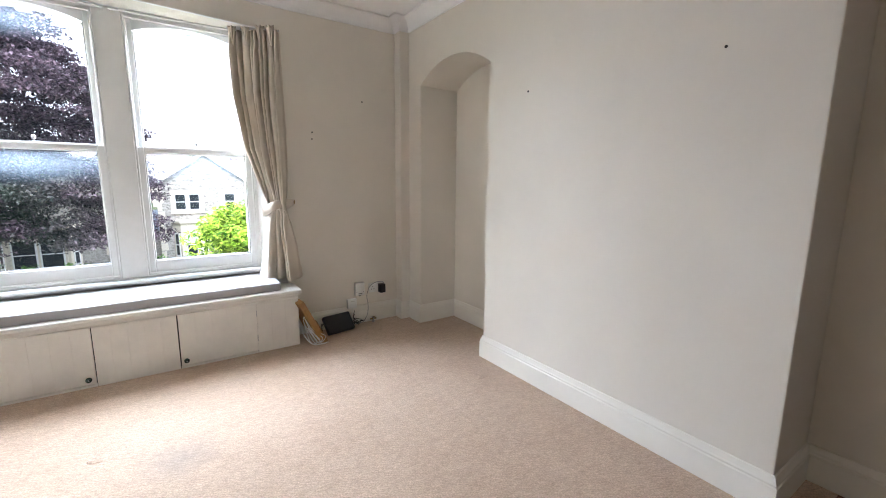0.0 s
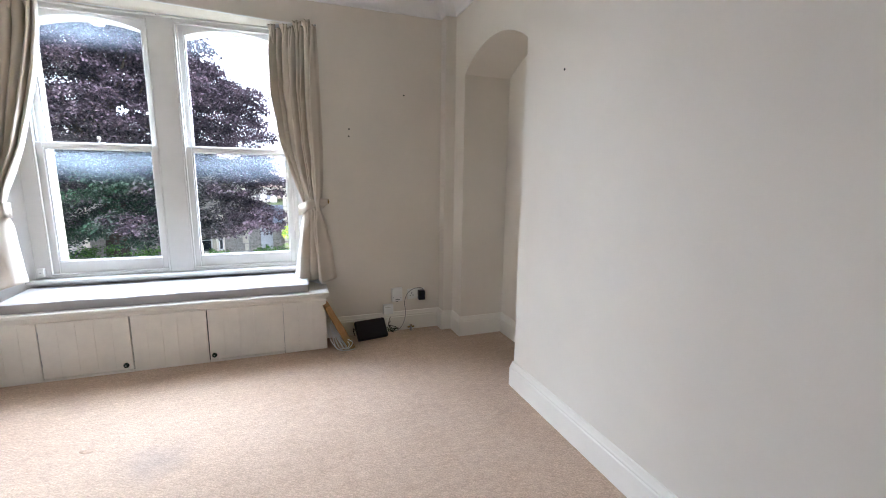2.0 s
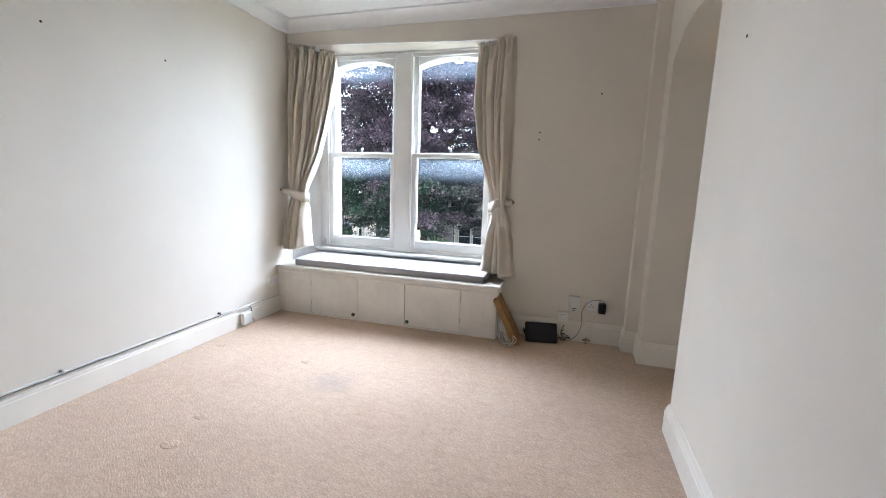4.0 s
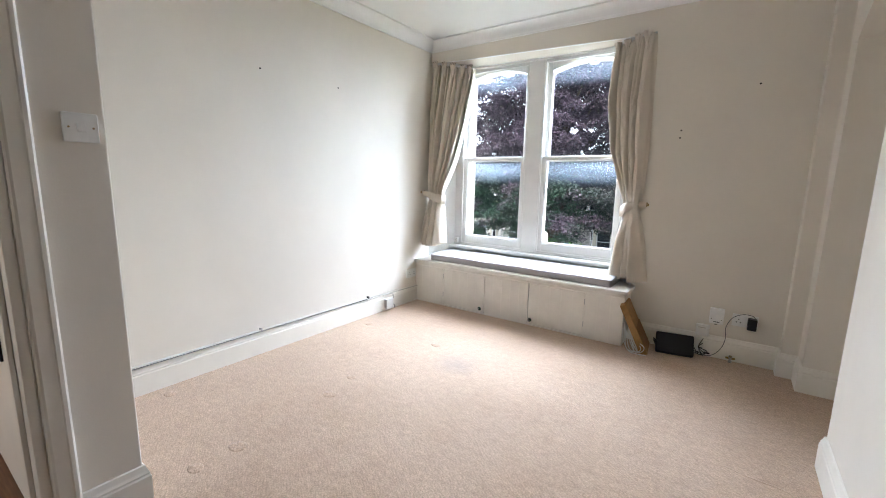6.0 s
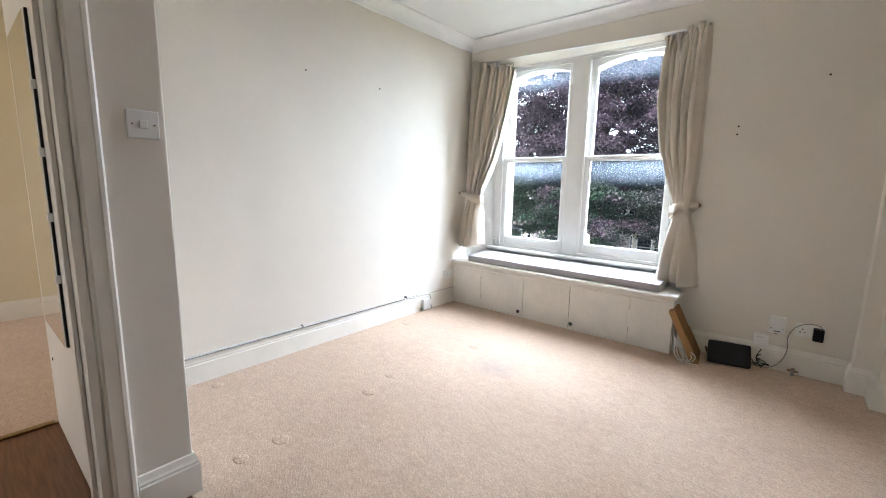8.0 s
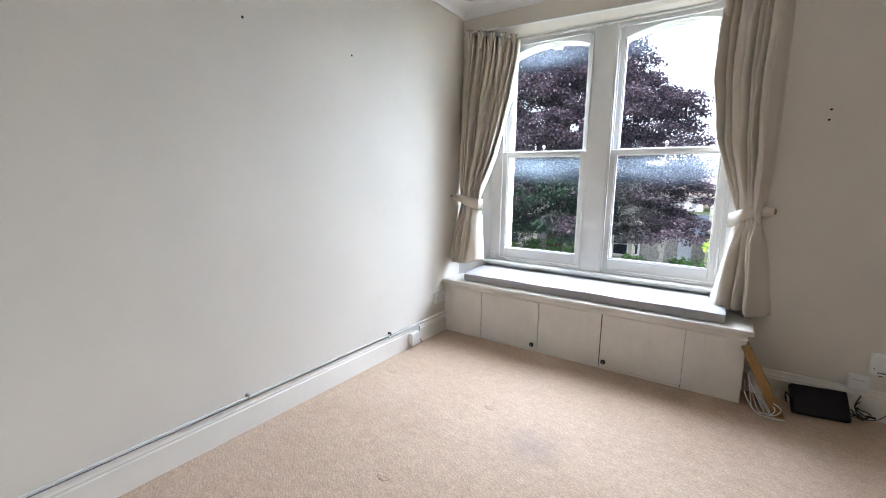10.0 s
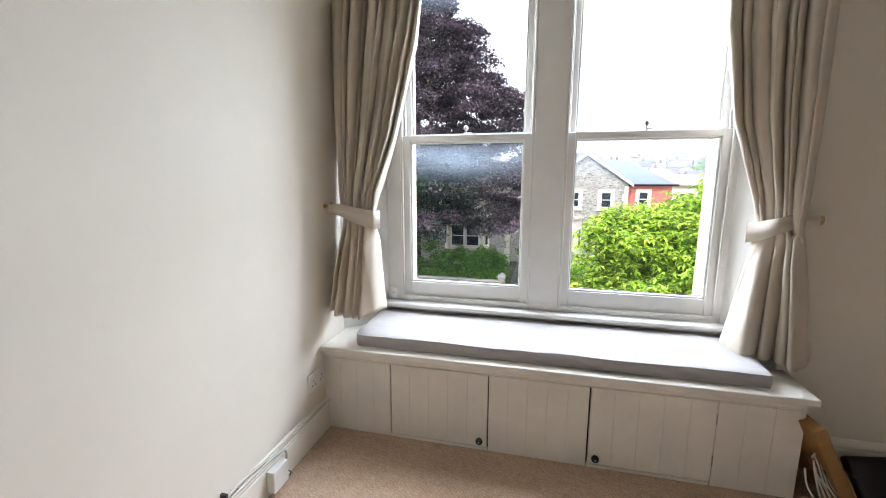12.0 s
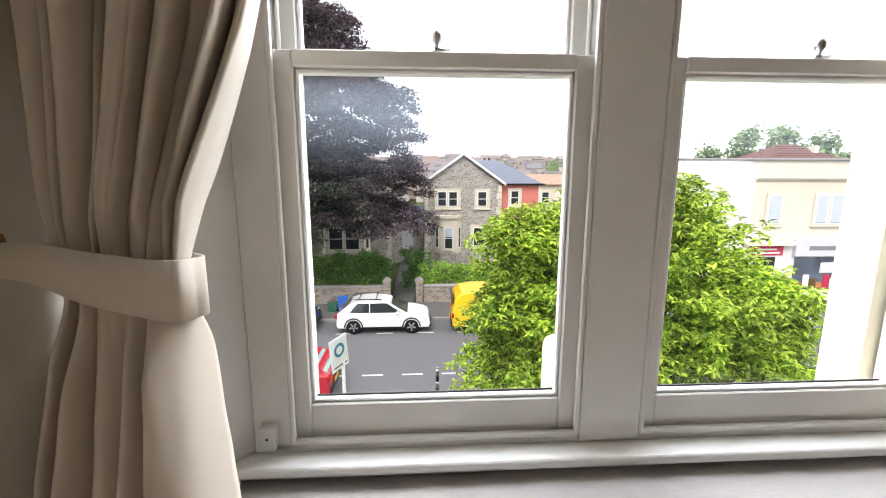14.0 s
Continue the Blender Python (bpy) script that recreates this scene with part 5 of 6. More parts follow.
def hedge(rows, mat, seed, label, count, per=420, size=0.15, rad=(0.16, 0.42)):
    """Uneven shrubs along rows of x, y, height of the top: many leafy clumps, fuller towards the top and the street."""
    rng = random.Random(seed)
    clumps = []
    for _ in range(count):
        k = rng.uniform(0, len(rows) - 1.001)
        i, f = int(k), k - int(k)
        x, y, top = (rows[i][j] + (rows[i + 1][j] - rows[i][j]) * f for j in range(3))
        top += 0.45 * noise.noise((x * 1.3, seed, 0.0)) + 0.25 * noise.noise((x * 3.1, seed, 2.0))
        h = rng.random() ** 0.75
        clumps.append((x, y + rng.uniform(-0.55, 0.5) + 0.5 * h + 0.35 * noise.noise((x * 1.7, h * 3, seed)), G + 0.25 + (top - G - 0.25) * h, rng.uniform(*rad)))
    ob = leaf_mesh("hedge", mat, blob_points(clumps, per, seed, 0.3), size, seed, 0.15)
    return tagged(ob, label, "hedge", kind="stuff")


hedge([(-9.0, 26.5, -2.6), (-6.0, 26.5, -2.75), (-4.4, 26.5, -3.4), (-3.2, 26.5, -3.3), (-2.2, 26.5, -3.2), (-1.7, 26.5, -3.5), (-1.3, 26.7, -3.9)], HEDGE, 31, "dark green overgrown hedge behind the garden wall", 560)
hedge([(0.75, 26.9, -4.0), (2.1, 26.9, -4.0), (3.2, 26.9, -4.1), (4.6, 26.9, -4.2)], HEDGE2, 32, "bright green hedge behind the garden wall", 170, 460, 0.14)
hedge([(-0.55, 28.6, -3.6), (-0.1, 28.4, -3.15), (0.5, 28.0, -3.2), (1.2, 28.2, -3.5)], HEDGE, 33, "dark green shrubs beside the garden path", 90)
hedge([(-17.0, 27.2, -3.4), (-12.0, 27.2, -3.2), (-8.6, 27.2, -2.8)], HEDGE, 34, "dark green overgrown hedge behind the garden wall", 260, 300, 0.18)
hedge([(6.0, 27.0, -4.0), (9.0, 27.0, -3.9), (13.0, 27.0, -4.0)], HEDGE2, 35, "bright green hedge behind the garden wall", 200, 300, 0.17)

# garden walls, gate piers and path across the street
for x0, x1 in ((-40, -1.55), (0.75, 12.5)):
    gw = tagged(made("garden_wall", cut_box(BM(), (x0, 25.72, G - 0.1), (x1, 26.05, -4.98), 0.02), GWALL), "low rubble stone garden wall", "garden wall")
    part("coping", cut_box(BM(), (x0, 25.68, -4.98), (x1, 26.09, -4.89), 0.02), KERB, gw, "flat stone coping")
for x in (-1.35, 0.5):
    gp = thing("gate_pier", (x, 25.85, G), "weathered grey stone gate pier with a pointed cap", "gate pier", "gate piers")
    part("shaft", cut_box(BM(), (x - 0.2, 25.65, G + 0.1), (x + 0.2, 26.05, -4.66), 0.02), GWALL, gp)
    bm = prism(BM(), [(x - 0.23, -4.66), (x + 0.23, -4.66), (x + 0.23, -4.58), (x, -4.42), (x - 0.23, -4.58)], "y", 25.61, 26.09)
    part("cap", bm, KERB, gp)
    under(gp)
tagged(made("garden_path", cut_box(BM(), (-1.1, 25.72, G - 0.1), (0.2, 37.0, G + 0.09)), PAVING), "tarmac garden path between the hedges", "path", kind="structure")


# ---- houses ----
def house_window(parent, x0, x1, z0, z1, y, lights, surround=0.2, blind=False, full=False):
    w = part("window", cut_box(BM(), (x0 - surround, y - 0.07, z0 - surround * 0.8), (x1 + surround, y - 0.004, z1 + surround), 0.015), BATH, parent, "white sash window in a pale stone surround")
    step = (x1 - x0) / lights
    for i in range(lights):
        a, b = x0 + i * step + (0.05 if i else 0), x0 + (i + 1) * step - (0.05 if i < lights - 1 else 0)
        part("frame", cut_box(BM(), (a, y - 0.1, z0), (b, y - 0.06, z1), 0.006), UPVC, w)
        zm = (z0 + z1) / 2
        for c, d in ((z0 + 0.07, zm - 0.03), (zm + 0.03, z1 - 0.06)):
            part("pane", cut_box(BM(), (a + 0.09, y - 0.106, c), (b - 0.09, y - 0.099, d)), DARKPANE, w)
        if blind:
            part("blind", cut_box(BM(), (a + 0.09, y - 0.109, (z0 + 0.09 if full else zm + 0.1)), (b - 0.09, y - 0.104, z1 - 0.06)), BLIND, w)
    part("sill", cut_box(BM(), (x0 - surround - 0.05, y - 0.16, z0 - surround * 0.8 - 0.08), (x1 + surround + 0.05, y - 0.004, z0 - surround * 0.8), 0.01), BATH, w)
    return w


def gable_roof(x0, x1, y0, y1, ze, za, t=0.16):
    """Two slopes with their thickness, the gable to the street."""
    xm = (x0 + x1) / 2
    bm = BM()
    for s, xe in ((-1, x0 - 0.25), (1, x1 + 0.25)):
        k = (za - ze) / (x1 - x0) * 2
        ze_ = ze - 0.25 * k
        prism(bm, [(xm, za), (xe, ze_), (xe, ze_ + t), (xm, za + t)], "y", y0 - 0.25, y1)
    return bm


def stone_house(x0, x1, y, ze, za, depth, label, bay=True, single=True, bay_at=(0.13, 0.48)):
    h = thing("house", ((x0 + x1) / 2, y, G), label, "house")
    xm = (x0 + x1) / 2
    part("wall", prism(BM(), [(x0, G - 0.1), (x1, G - 0.1), (x1, ze), (xm, za), (x0, ze)], "y", y, y + depth), STONE, h, "grey rubble stone gable wall")
    r = part("roof", gable_roof(x0, x1, y, y + depth, ze, za), SLATE, h, "blue-grey slate roof")
    k = (za - ze) / (xm - x0)
    for s in (-1, 1):
        xe = x0 - 0.3 if s < 0 else x1 + 0.3
        zz = ze - 0.3 * k
        part("bargeboard", prism(BM(), [(xm, za + 0.17), (xe, zz + 0.17), (xe, zz - 0.06), (xm, za - 0.06)], "y", y - 0.3, y - 0.24), UPVC, r, "white bargeboard")
    for sx in (x0, x1 - 0.3):
        for i in range(11):
            wdt = 0.42 if i % 2 else 0.28
            a = sx if sx == x0 else x1 - wdt
            part("quoin", cut_box(BM(), (a, y - 0.025, G + 0.3 + i * 0.58), (a + wdt, y + 0.03, G + 0.3 + i * 0.58 + 0.52), 0.01), BATH, h)
    w = x1 - x0
    house_window(h, x0 + 0.165 * w, x0 + 0.43 * w, -1.05, 0.15, y, 2, 0.22)
    if single:
        house_window(h, x0 + 0.68 * w, x0 + 0.81 * w, -1.05, 0.15, y, 1, 0.22)
        house_window(h, x0 + 0.63 * w, x0 + 0.79 * w, -4.3, -2.75, y, 1, 0.22)
    if bay:
        b0, b1 = x0 + bay_at[0] * w, x0 + bay_at[1] * w
        b = part("bay", prism(BM(), [(b0, y), (b0 + 0.45, y - 0.75), (b1 - 0.45, y - 0.75), (b1, y)], "z", G, -1.95), BATH, h, "pale stone canted bay window")
        part("bay_base", prism(BM(), [(b0 - 0.02, y - 0.01), (b0 + 0.44, y - 0.78), (b1 - 0.44, y - 0.78), (b1 + 0.02, y - 0.01)], "z", G, -4.75), STONE, b)
        part("bay_cornice", prism(BM(), [(b0 - 0.12, y), (b0 + 0.4, y - 0.92), (b1 - 0.4, y - 0.92), (b1 + 0.12, y)], "z", -1.95, -1.75), BATH, b)
        house_window(h, b0 + 0.72, b1 - 0.72, -4.4, -2.65, y - 0.75, 2 if b1 - b0 > 3 else 1, 0.12, blind=b1 - b0 < 3)
        for s_ in (-1, 1):
            cx = b0 + 0.22 if s_ < 0 else b1 - 0.22
            for nm, hw, z0_, z1_, d_, mt in (("side_frame", 0.24, -4.4, -2.65, 0.035, UPVC), ("side_pane", 0.15, -4.3, -3.57, 0.045, DARKPANE), ("side_pane", 0.15, -3.5, -2.75, 0.045, DARKPANE)):
                bm = cut_box(BM(), (-hw, -d_, z0_), (hw, 0.02, z1_), 0.006)
                bmesh.ops.transform(bm, matrix=pose(cx, y - 0.38, 0, 0, 0, s_ * 59), verts=bm.verts)
                part(nm, bm, mt, b)
    under(h)
    return h


h1 = stone_house(0.95, 7.2, 36.0, 0.85, 3.05, 9.0, "grey rubble stone house with a slate gable roof")
h2 = stone_house(-10.2, -1.75, 36.0, 1.2, 3.6, 9.0, "grey rubble stone house behind the beech tree", True, False, (0.34, 0.8))
h3 = stone_house(-20.5, -12.2, 36.5, 1.2, 3.8, 9.0, "grey rubble stone house further along the street", True, True)
stone_house(-32.0, -23.0, 36.5, 1.4, 4.0, 9.0, "grey rubble stone house further along the street", True, True)
# red rendered wing with a hipped slate roof
wing = thing("house_wing", (8.8, 37.0, G), "red rendered house wing with a hipped slate roof", "house")
part("wall", cut_box(BM(), (7.22, 36.5, G - 0.1), (10.35, 44, 0.75)), RED, wing, "red rendered wall")
bm = BM()
pts = [(7.0, 36.2, 0.75), (10.65, 36.2, 0.75), (10.65, 44.3, 0.75), (7.0, 44.3, 0.75), (4.2, 40.2, 2.9), (7.6, 40.2, 2.75)]
v = [bm.verts.new(p) for p in pts]
for f in ((0, 1, 5, 4), (1, 2, 5), (2, 3, 4, 5), (3, 0, 4), (3, 2, 1, 0)):
    bm.faces.new([v[i] for i in f])
part("roof", bm, SLATE, wing, "blue-grey hipped slate roof")
part("gutter", tube(BM(), [(7.0, 36.16, 0.72), (10.7, 36.16, 0.72), (10.7, 44.3, 0.72)], 0.07, 8), BLACK, wing, "black gutter")
house_window(wing, 8.0, 8.75, -0.95, 0.2, 36.5, 1, 0.2)
under(wing)
# side entrance between the houses
se = thing("side_entrance", (-0.5, 37.5, G), "low stone side building with a pale door", "outbuilding")
part("wall", cut_box(BM(), (-1.74, 37.5, G), (0.94, 42, -2.6)), STONE, se)
part("roof", prism(BM(), [(37.3, -2.6), (42.2, -2.6), (42.2, -1.4), (39.8, -1.2)], "x", -1.85, 1.05), SLATE, se)
part("door", cut_box(BM(), (-0.95, 37.42, G + 0.1), (0.0, 37.497, -3.0), 0.01), HEAD, se, "pale grey door")
under(se)
# chimneys on the ridge lines
for x, y, z in ((-5.9, 39, 3.5), (6.9, 42.0, 1.5), (-16.3, 40, 3.7)):
    ch = thing("chimney_stack", (x, y, z), "stone chimney stack with clay pots on the roof", "chimney", "chimneys")
    part("stack", cut_box(BM(), (x - 0.45, y - 0.3, z - 1.0), (x + 0.45, y + 0.3, z + 1.1), 0.02), STONE, ch)
    for dx in (-0.22, 0.22):
        part("pot", turned(BM(), [(0.11, z + 1.1), (0.09, z + 1.5), (0.12, z + 1.55), (0.12, z + 1.6)], 10, "z", (x + dx, y, 0)), REDTILE, ch)
    under(ch)

# long low building behind the red wing
lb = thing("terrace_building", (22.0, 58.0, G), "long pale rendered building with a low clay-tiled roof", "building")
part("wall", cut_box(BM(), (12.5, 55.0, G - 0.1), (34.0, 62.0, 0.35)), CREAM, lb, "pale cream rendered wall")
part("roof", prism(BM(), [(54.6, 0.35), (62.4, 0.35), (62.4, 0.5), (58.5, 1.75), (54.6, 0.5)], "x", 12.2, 34.3), CLAY, lb, "low pinkish clay-tiled roof")
for k in range(8):
    house_window(lb, 13.6 + 2.5 * k, 14.6 + 2.5 * k, -1.9, -0.5, 55.0, 1, 0.1)
under(lb)

# corner shop building
shop = thing("shop_building", (22, 25, G), "cream rendered two-storey corner shop with a parapet", "shop")
part("wall", cut_box(BM(), (20.55, 25.0, G - 0.1), (33.0, 35, 2.2)), CREAM, shop, "cream rendered wall")
part("side_wall", cut_box(BM(), (15.4, 25.02, G - 0.1), (20.55, 27.2, 2.2)), WHITER, shop, "stained white rendered wall")
part("coping", cut_box(BM(), (15.3, 24.95, 2.2), (20.1, 27.3, 2.3), 0.02), KERB, shop)
part("coping", cut_box(BM(), (20.1, 24.85, 2.2), (33.1, 35, 2.32), 0.02), KERB, shop)
part("cornice", sweep(BM(), [(20.5, 25.0), (33.0, 25.0)], [(0, 1.02), (-0.06, 1.06), (-0.16, 1.16), (-0.2, 1.22), (0, 1.26)]), CREAM, shop, "moulded string cornice")
part("band", cut_box(BM(), (20.55, 24.92, -2.15), (33.0, 25.0, -1.95), 0.01), CREAM, shop)
part("ground_floor", cut_box(BM(), (20.3, 24.96, G), (33.0, 25.0, -2.15)), WHITER, shop)
# full blinds are added to give these panes their pale grey-blue tone
house_window(shop, 21.35, 22.2, -1.35, 0.3, 25.0, 1, 0.1, blind=True, full=True)
house_window(shop, 24.2, 25.9, -1.35, 0.32, 25.0, 2, 0.1, blind=True, full=True)
house_window(shop, 27.8, 28.8, -1.3, 0.4, 25.0, 1, 0.1, blind=True, full=True)
pd = part("pediment", prism(BM(), [(20.2, -2.55), (23.0, -2.55), (23.1, -2.4), (21.6, -1.75), (20.1, -2.4)], "y", 24.6, 24.96), CREAM, shop, "moulded door pediment")
part("pediment_panel", prism(BM(), [(20.7, -2.42), (22.5, -2.42), (21.6, -2.0)], "y", 24.585, 24.6), WHITER, pd)
part("red_sign", cut_box(BM(), (20.6, 24.88, -3.15), (22.6, 24.96, -2.62), 0.01), SIGNRED, shop, "red shop sign with two rows of pale lettering")
for k, (a, b, z) in enumerate(((21.0, 22.2, -2.8), (20.8, 22.4, -3.0))):
    part("lettering", cut_box(BM(), (a, 24.872, z - 0.05), (b, 24.879, z + 0.05)), UPVC, shop)
part("door", cut_box(BM(), (20.9, 24.9, G + 0.1), (22.2, 24.955, -3.25), 0.01), DARKPANE, shop)
part("fascia", cut_box(BM(), (23.2, 24.72, -3.2), (31.0, 24.96, -2.25), 0.01), HEAD, shop, "pale grey shop fascia")
part("fascia_mark", cut_box(BM(), (24.0, 24.712, -2.85), (27.2, 24.719, -2.6)), SIGNGREY, shop, "dark shop lettering bar")
part("shop_glass", cut_box(BM(), (23.4, 24.9, -5.2), (31.0, 24.955, -3.3), 0.01), SHOPGLASS, shop, "dark shop window")
part("poster", cut_box(BM(), (25.0, 24.885, -4.2), (25.8, 24.899, -3.6)), UPVC, shop, "white poster")
for k in range(11):
    a = 23.6 + 0.42 * k
    h = 0.35 + 0.22 * (k * 5 % 3)
    part("display", cut_box(BM(), (a, 24.87, -5.1), (a + 0.38, 24.899, -5.1 + h), 0.01), (SIGNRED, GOODS, BRASS, UPVC)[k * 3 % 4], shop, "packed goods behind the shop window")
part("vent", turned(BM(), [(0.17, 25.0), (0.17, 24.96)], 14, "y", (19.6, 0.55, -0.3)), SIGNGREY, shop)
bm = BM()
v = [bm.verts.new(p) for p in ((25.0, 29, 2.0), (31.7, 29, 2.0), (31.7, 36, 2.0), (25.0, 36, 2.0), (28.2, 32.5, 3.7), (29.4, 32.5, 3.7))]
for f in ((0, 1, 5, 4), (1, 2, 5), (2, 3, 4, 5), (3, 0, 4), (3, 2, 1, 0)):
    bm.faces.new([v[i] for i in f])
part("roof", bm, REDTILE, shop, "dark red tiled hipped roof")
for k in range(9):
    a = k / 9
    y, z = 29 + 3.5 * a, 2.0 + 1.7 * a
    part("tile_course", cut_box(BM(), (25.1 + 3.1 * a, y - 0.02, z), (31.6 - 2.2 * a, y + 0.3, z + 0.05)), REDTILE, shop)
part("chimney", cut_box(BM(), (29.6, 31.0, 2.0), (29.95, 31.5, 3.5), 0.02), BATH, shop)
under(shop)
shop.location.x -= 1.2


# ---- vehicles ----
def lower_car(x0, length, y, width, sign, paint, label, height=1.55, van=False, rear=None):
    """A parked car along x; sign +1: its front at the greater x."""
    ob = thing("parked_van" if van else "parked_car", (x0 + length / 2, y, G), label, "van" if van else "car", "parked vehicles")

    def X_(u):
        return x0 + length * (u if sign > 0 else 1 - u)
    hgt = height
    if van:
        side = [(0.0, 0.35), (0.0, 1.0), (0.03, 1.7), (0.09, hgt - 0.08), (0.2, hgt), (0.68, hgt), (0.86, 1.3), (0.985, 1.05), (1.0, 0.55), (0.99, 0.3), (0.02, 0.3)]
        belt, roof_lo = 1.15, None
    else:
        side = [(0.0, 0.4), (0.004, 0.72), (0.012, 0.95), (0.03, 1.0), (0.3, 0.99), (0.72, 1.0), (0.82, 0.96), (0.93, 0.86), (0.98, 0.74), (0.997, 0.6), (1.0, 0.45), (0.985, 0.28), (0.02, 0.28)]
    bm = prism(BM(), [(X_(u), G + z) for u, z in side], "y", y - width / 2, y + width / 2)
    es = [e for e in bm.edges if abs(e.verts[0].co.y - e.verts[1].co.y) < 1e-4]
    bmesh.ops.bevel(bm, geom=es, offset=0.16 if van else 0.1, segments=4, profile=0.6, affect="EDGES")
    body = part("body", bm, paint, ob)
    if not van:
        cab = [(0.02, 0.96), (0.075, 1.2), (0.15, hgt - 0.14), (0.24, hgt - 0.03), (0.36, hgt), (0.48, hgt - 0.03), (0.56, hgt - 0.11), (0.755, 0.96)]
        bm = prism(BM(), [(X_(u), G + z) for u, z in cab], "y", y - width / 2 + 0.08, y + width / 2 - 0.08)
        for v_ in bm.verts:
            if v_.co.z > G + 1.2:
                v_.co.y = y + (v_.co.y - y) * 0.84
        es = [e for e in bm.edges if abs(e.verts[0].co.y - e.verts[1].co.y) < 0.2]
        bmesh.ops.bevel(bm, geom=es, offset=0.05, segments=2, profile=0.6, affect="EDGES")
        part("cabin", bm, paint, ob)
        for s in (-1, 1):
            for a, b, c, d in ((0.14, 0.225, 0.35, 0.35), (0.36, 0.36, 0.52, 0.655)):
                def yy(z):
                    return y + s * ((width / 2 - 0.08) * (1 - 0.16 * max(0, min(1, (z - 0.98) / (hgt - 1.0)))) + 0.006)
                bm = BM()
                zl, zh = 1.01, hgt - 0.12
                q = [(X_(a), yy(zl), G + zl), (X_(d), yy(zl), G + zl), (X_(c), yy(zh), G + zh), (X_(b), yy(zh), G + zh)]
                if c > 0.5:
                    q = [(X_(a), yy(zl), G + zl), (X_(d + 0.035), yy(zl), G + zl), (X_(c + 0.02), yy(zh), G + zh), (X_(b), yy(zh), G + zh)]
                vs = [bm.verts.new(p) for p in q]
                f = bm.faces.new(vs)
                r = bmesh.ops.extrude_face_region(bm, geom=[f])
                bmesh.ops.translate(bm, verts=[e for e in r["geom"] if isinstance(e, bmesh.types.BMVert)], vec=(0, -s * 0.02, 0))
                part("side_window", bm, CARGLASS, ob)
            part("mirror", cut_box(BM(), (X_(0.655) - 0.08, y + s * (width / 2 + 0.0), G + 0.98), (X_(0.655) + 0.08, y + s * (width / 2 + 0.14), G + 1.1), 0.03, 2), paint, ob, "door mirror")
            part("roof_rail", tube(BM(), [(X_(0.17), y + s * 0.55, G + hgt + 0.02), (X_(0.3), y + s * 0.56, G + hgt + 0.05), (X_(0.48), y + s * 0.55, G + hgt + 0.02)], 0.02, 6), BLACK, ob)
        for u in (0.24, 0.42):
            part("roof_bar", tube(BM(), [(X_(u), y - 0.58, G + hgt + 0.06), (X_(u), y + 0.58, G + hgt + 0.06)], 0.024, 8), BLACK, ob, "black roof bar")
        for (ua, za), (ub, zb), nm in (((0.745, 1.0), (0.575, hgt - 0.12), "windscreen"), ((0.04, 1.03), (0.142, hgt - 0.16), "rear_window")):
            bm = BM()
            o = 0.012 * (1 if nm == "windscreen" else -1)
            wa, wb = width / 2 - 0.14, (width / 2 - 0.08) * 0.84 - 0.06
            vs = [bm.verts.new(p) for p in ((X_(ua + o), y - wa, G + za + 0.012), (X_(ua + o), y + wa, G + za + 0.012), (X_(ub + o), y + wb, G + zb + 0.012), (X_(ub + o), y - wb, G + zb + 0.012))]
            f = bm.faces.new(vs)
            r = bmesh.ops.extrude_face_region(bm, geom=[f])
            bmesh.ops.translate(bm, verts=[e for e in r["geom"] if isinstance(e, bmesh.types.BMVert)], vec=(0, 0, -0.02))
            part(nm, bm, rear if rear and nm == "rear_window" else CARGLASS, ob)
    else:
        for s in (-1, 1):
            part("side_window", prism(BM(), [(X_(0.68), G + 1.2), (X_(0.84), G + 1.2), (X_(0.72), G + hgt - 0.2), (X_(0.68), G + hgt - 0.2)], "y", y + s * (width / 2 + 0.004), y + s * (width / 2 - 0.02)), CARGLASS, ob)
        part("rear_window", cut_box(BM(), (X_(0.0) - 0.02, y - 0.6, G + 1.25), (X_(0.0) + 0.02, y + 0.6, G + hgt - 0.2), 0.01), CARGLASS, ob)
    for s in (-1, 1):
        part("tail_lamp", cut_box(BM(), (X_(0.006) - 0.05, y + s * (width / 2 - 0.16), G + 0.75), (X_(0.006) + 0.05, y + s * (width / 2 - 0.005), G + 0.95), 0.02, 2), TAIL, ob, "red tail lamp")
        part("head_lamp", cut_box(BM(), (X_(0.95) - 0.09, y + s * (width / 2 - 0.3), G + 0.66), (X_(0.95) + 0.09, y + s * (width / 2 + 0.004), G + 0.78), 0.02, 2), HEAD, ob, "clear head lamp")
        for u in (0.185, 0.8):
            cx, cy, r = X_(u), y + s * (width / 2 - 0.1), 0.355
            t0, t1 = cy - 0.11, cy + 0.115
            wheel = part("wheel", turned(BM(), [(r * 0.66, t0), (r * 0.93, t0), (r, t0 + 0.04), (r, t1 - 0.04), (r * 0.93, t1), (r * 0.66, t1)], 24, "y", (cx, 0, G + r)), TYRE, ob, "black tyre")
            yo = t1 if s > 0 else t0
            ya = y + s * (width / 2 + 0.008)
            bm = BM()
            for k in range(12):
                a0, a1 = math.pi * k / 12, math.pi * (k + 1) / 12
                q = [(cx + rr_ * math.cos(aa), ya, G + r + rr_ * math.sin(aa)) for rr_, aa in ((r + 0.02, a0), (r + 0.085, a0), (r + 0.085, a1), (r + 0.02, a1))]
                f0 = [bm.verts.new(p) for p in q]
                f1 = [bm.verts.new((p[0], p[1] - s * 0.05, p[2])) for p in q]
                bm.faces.new(f0), bm.faces.new(list(reversed(f1)))
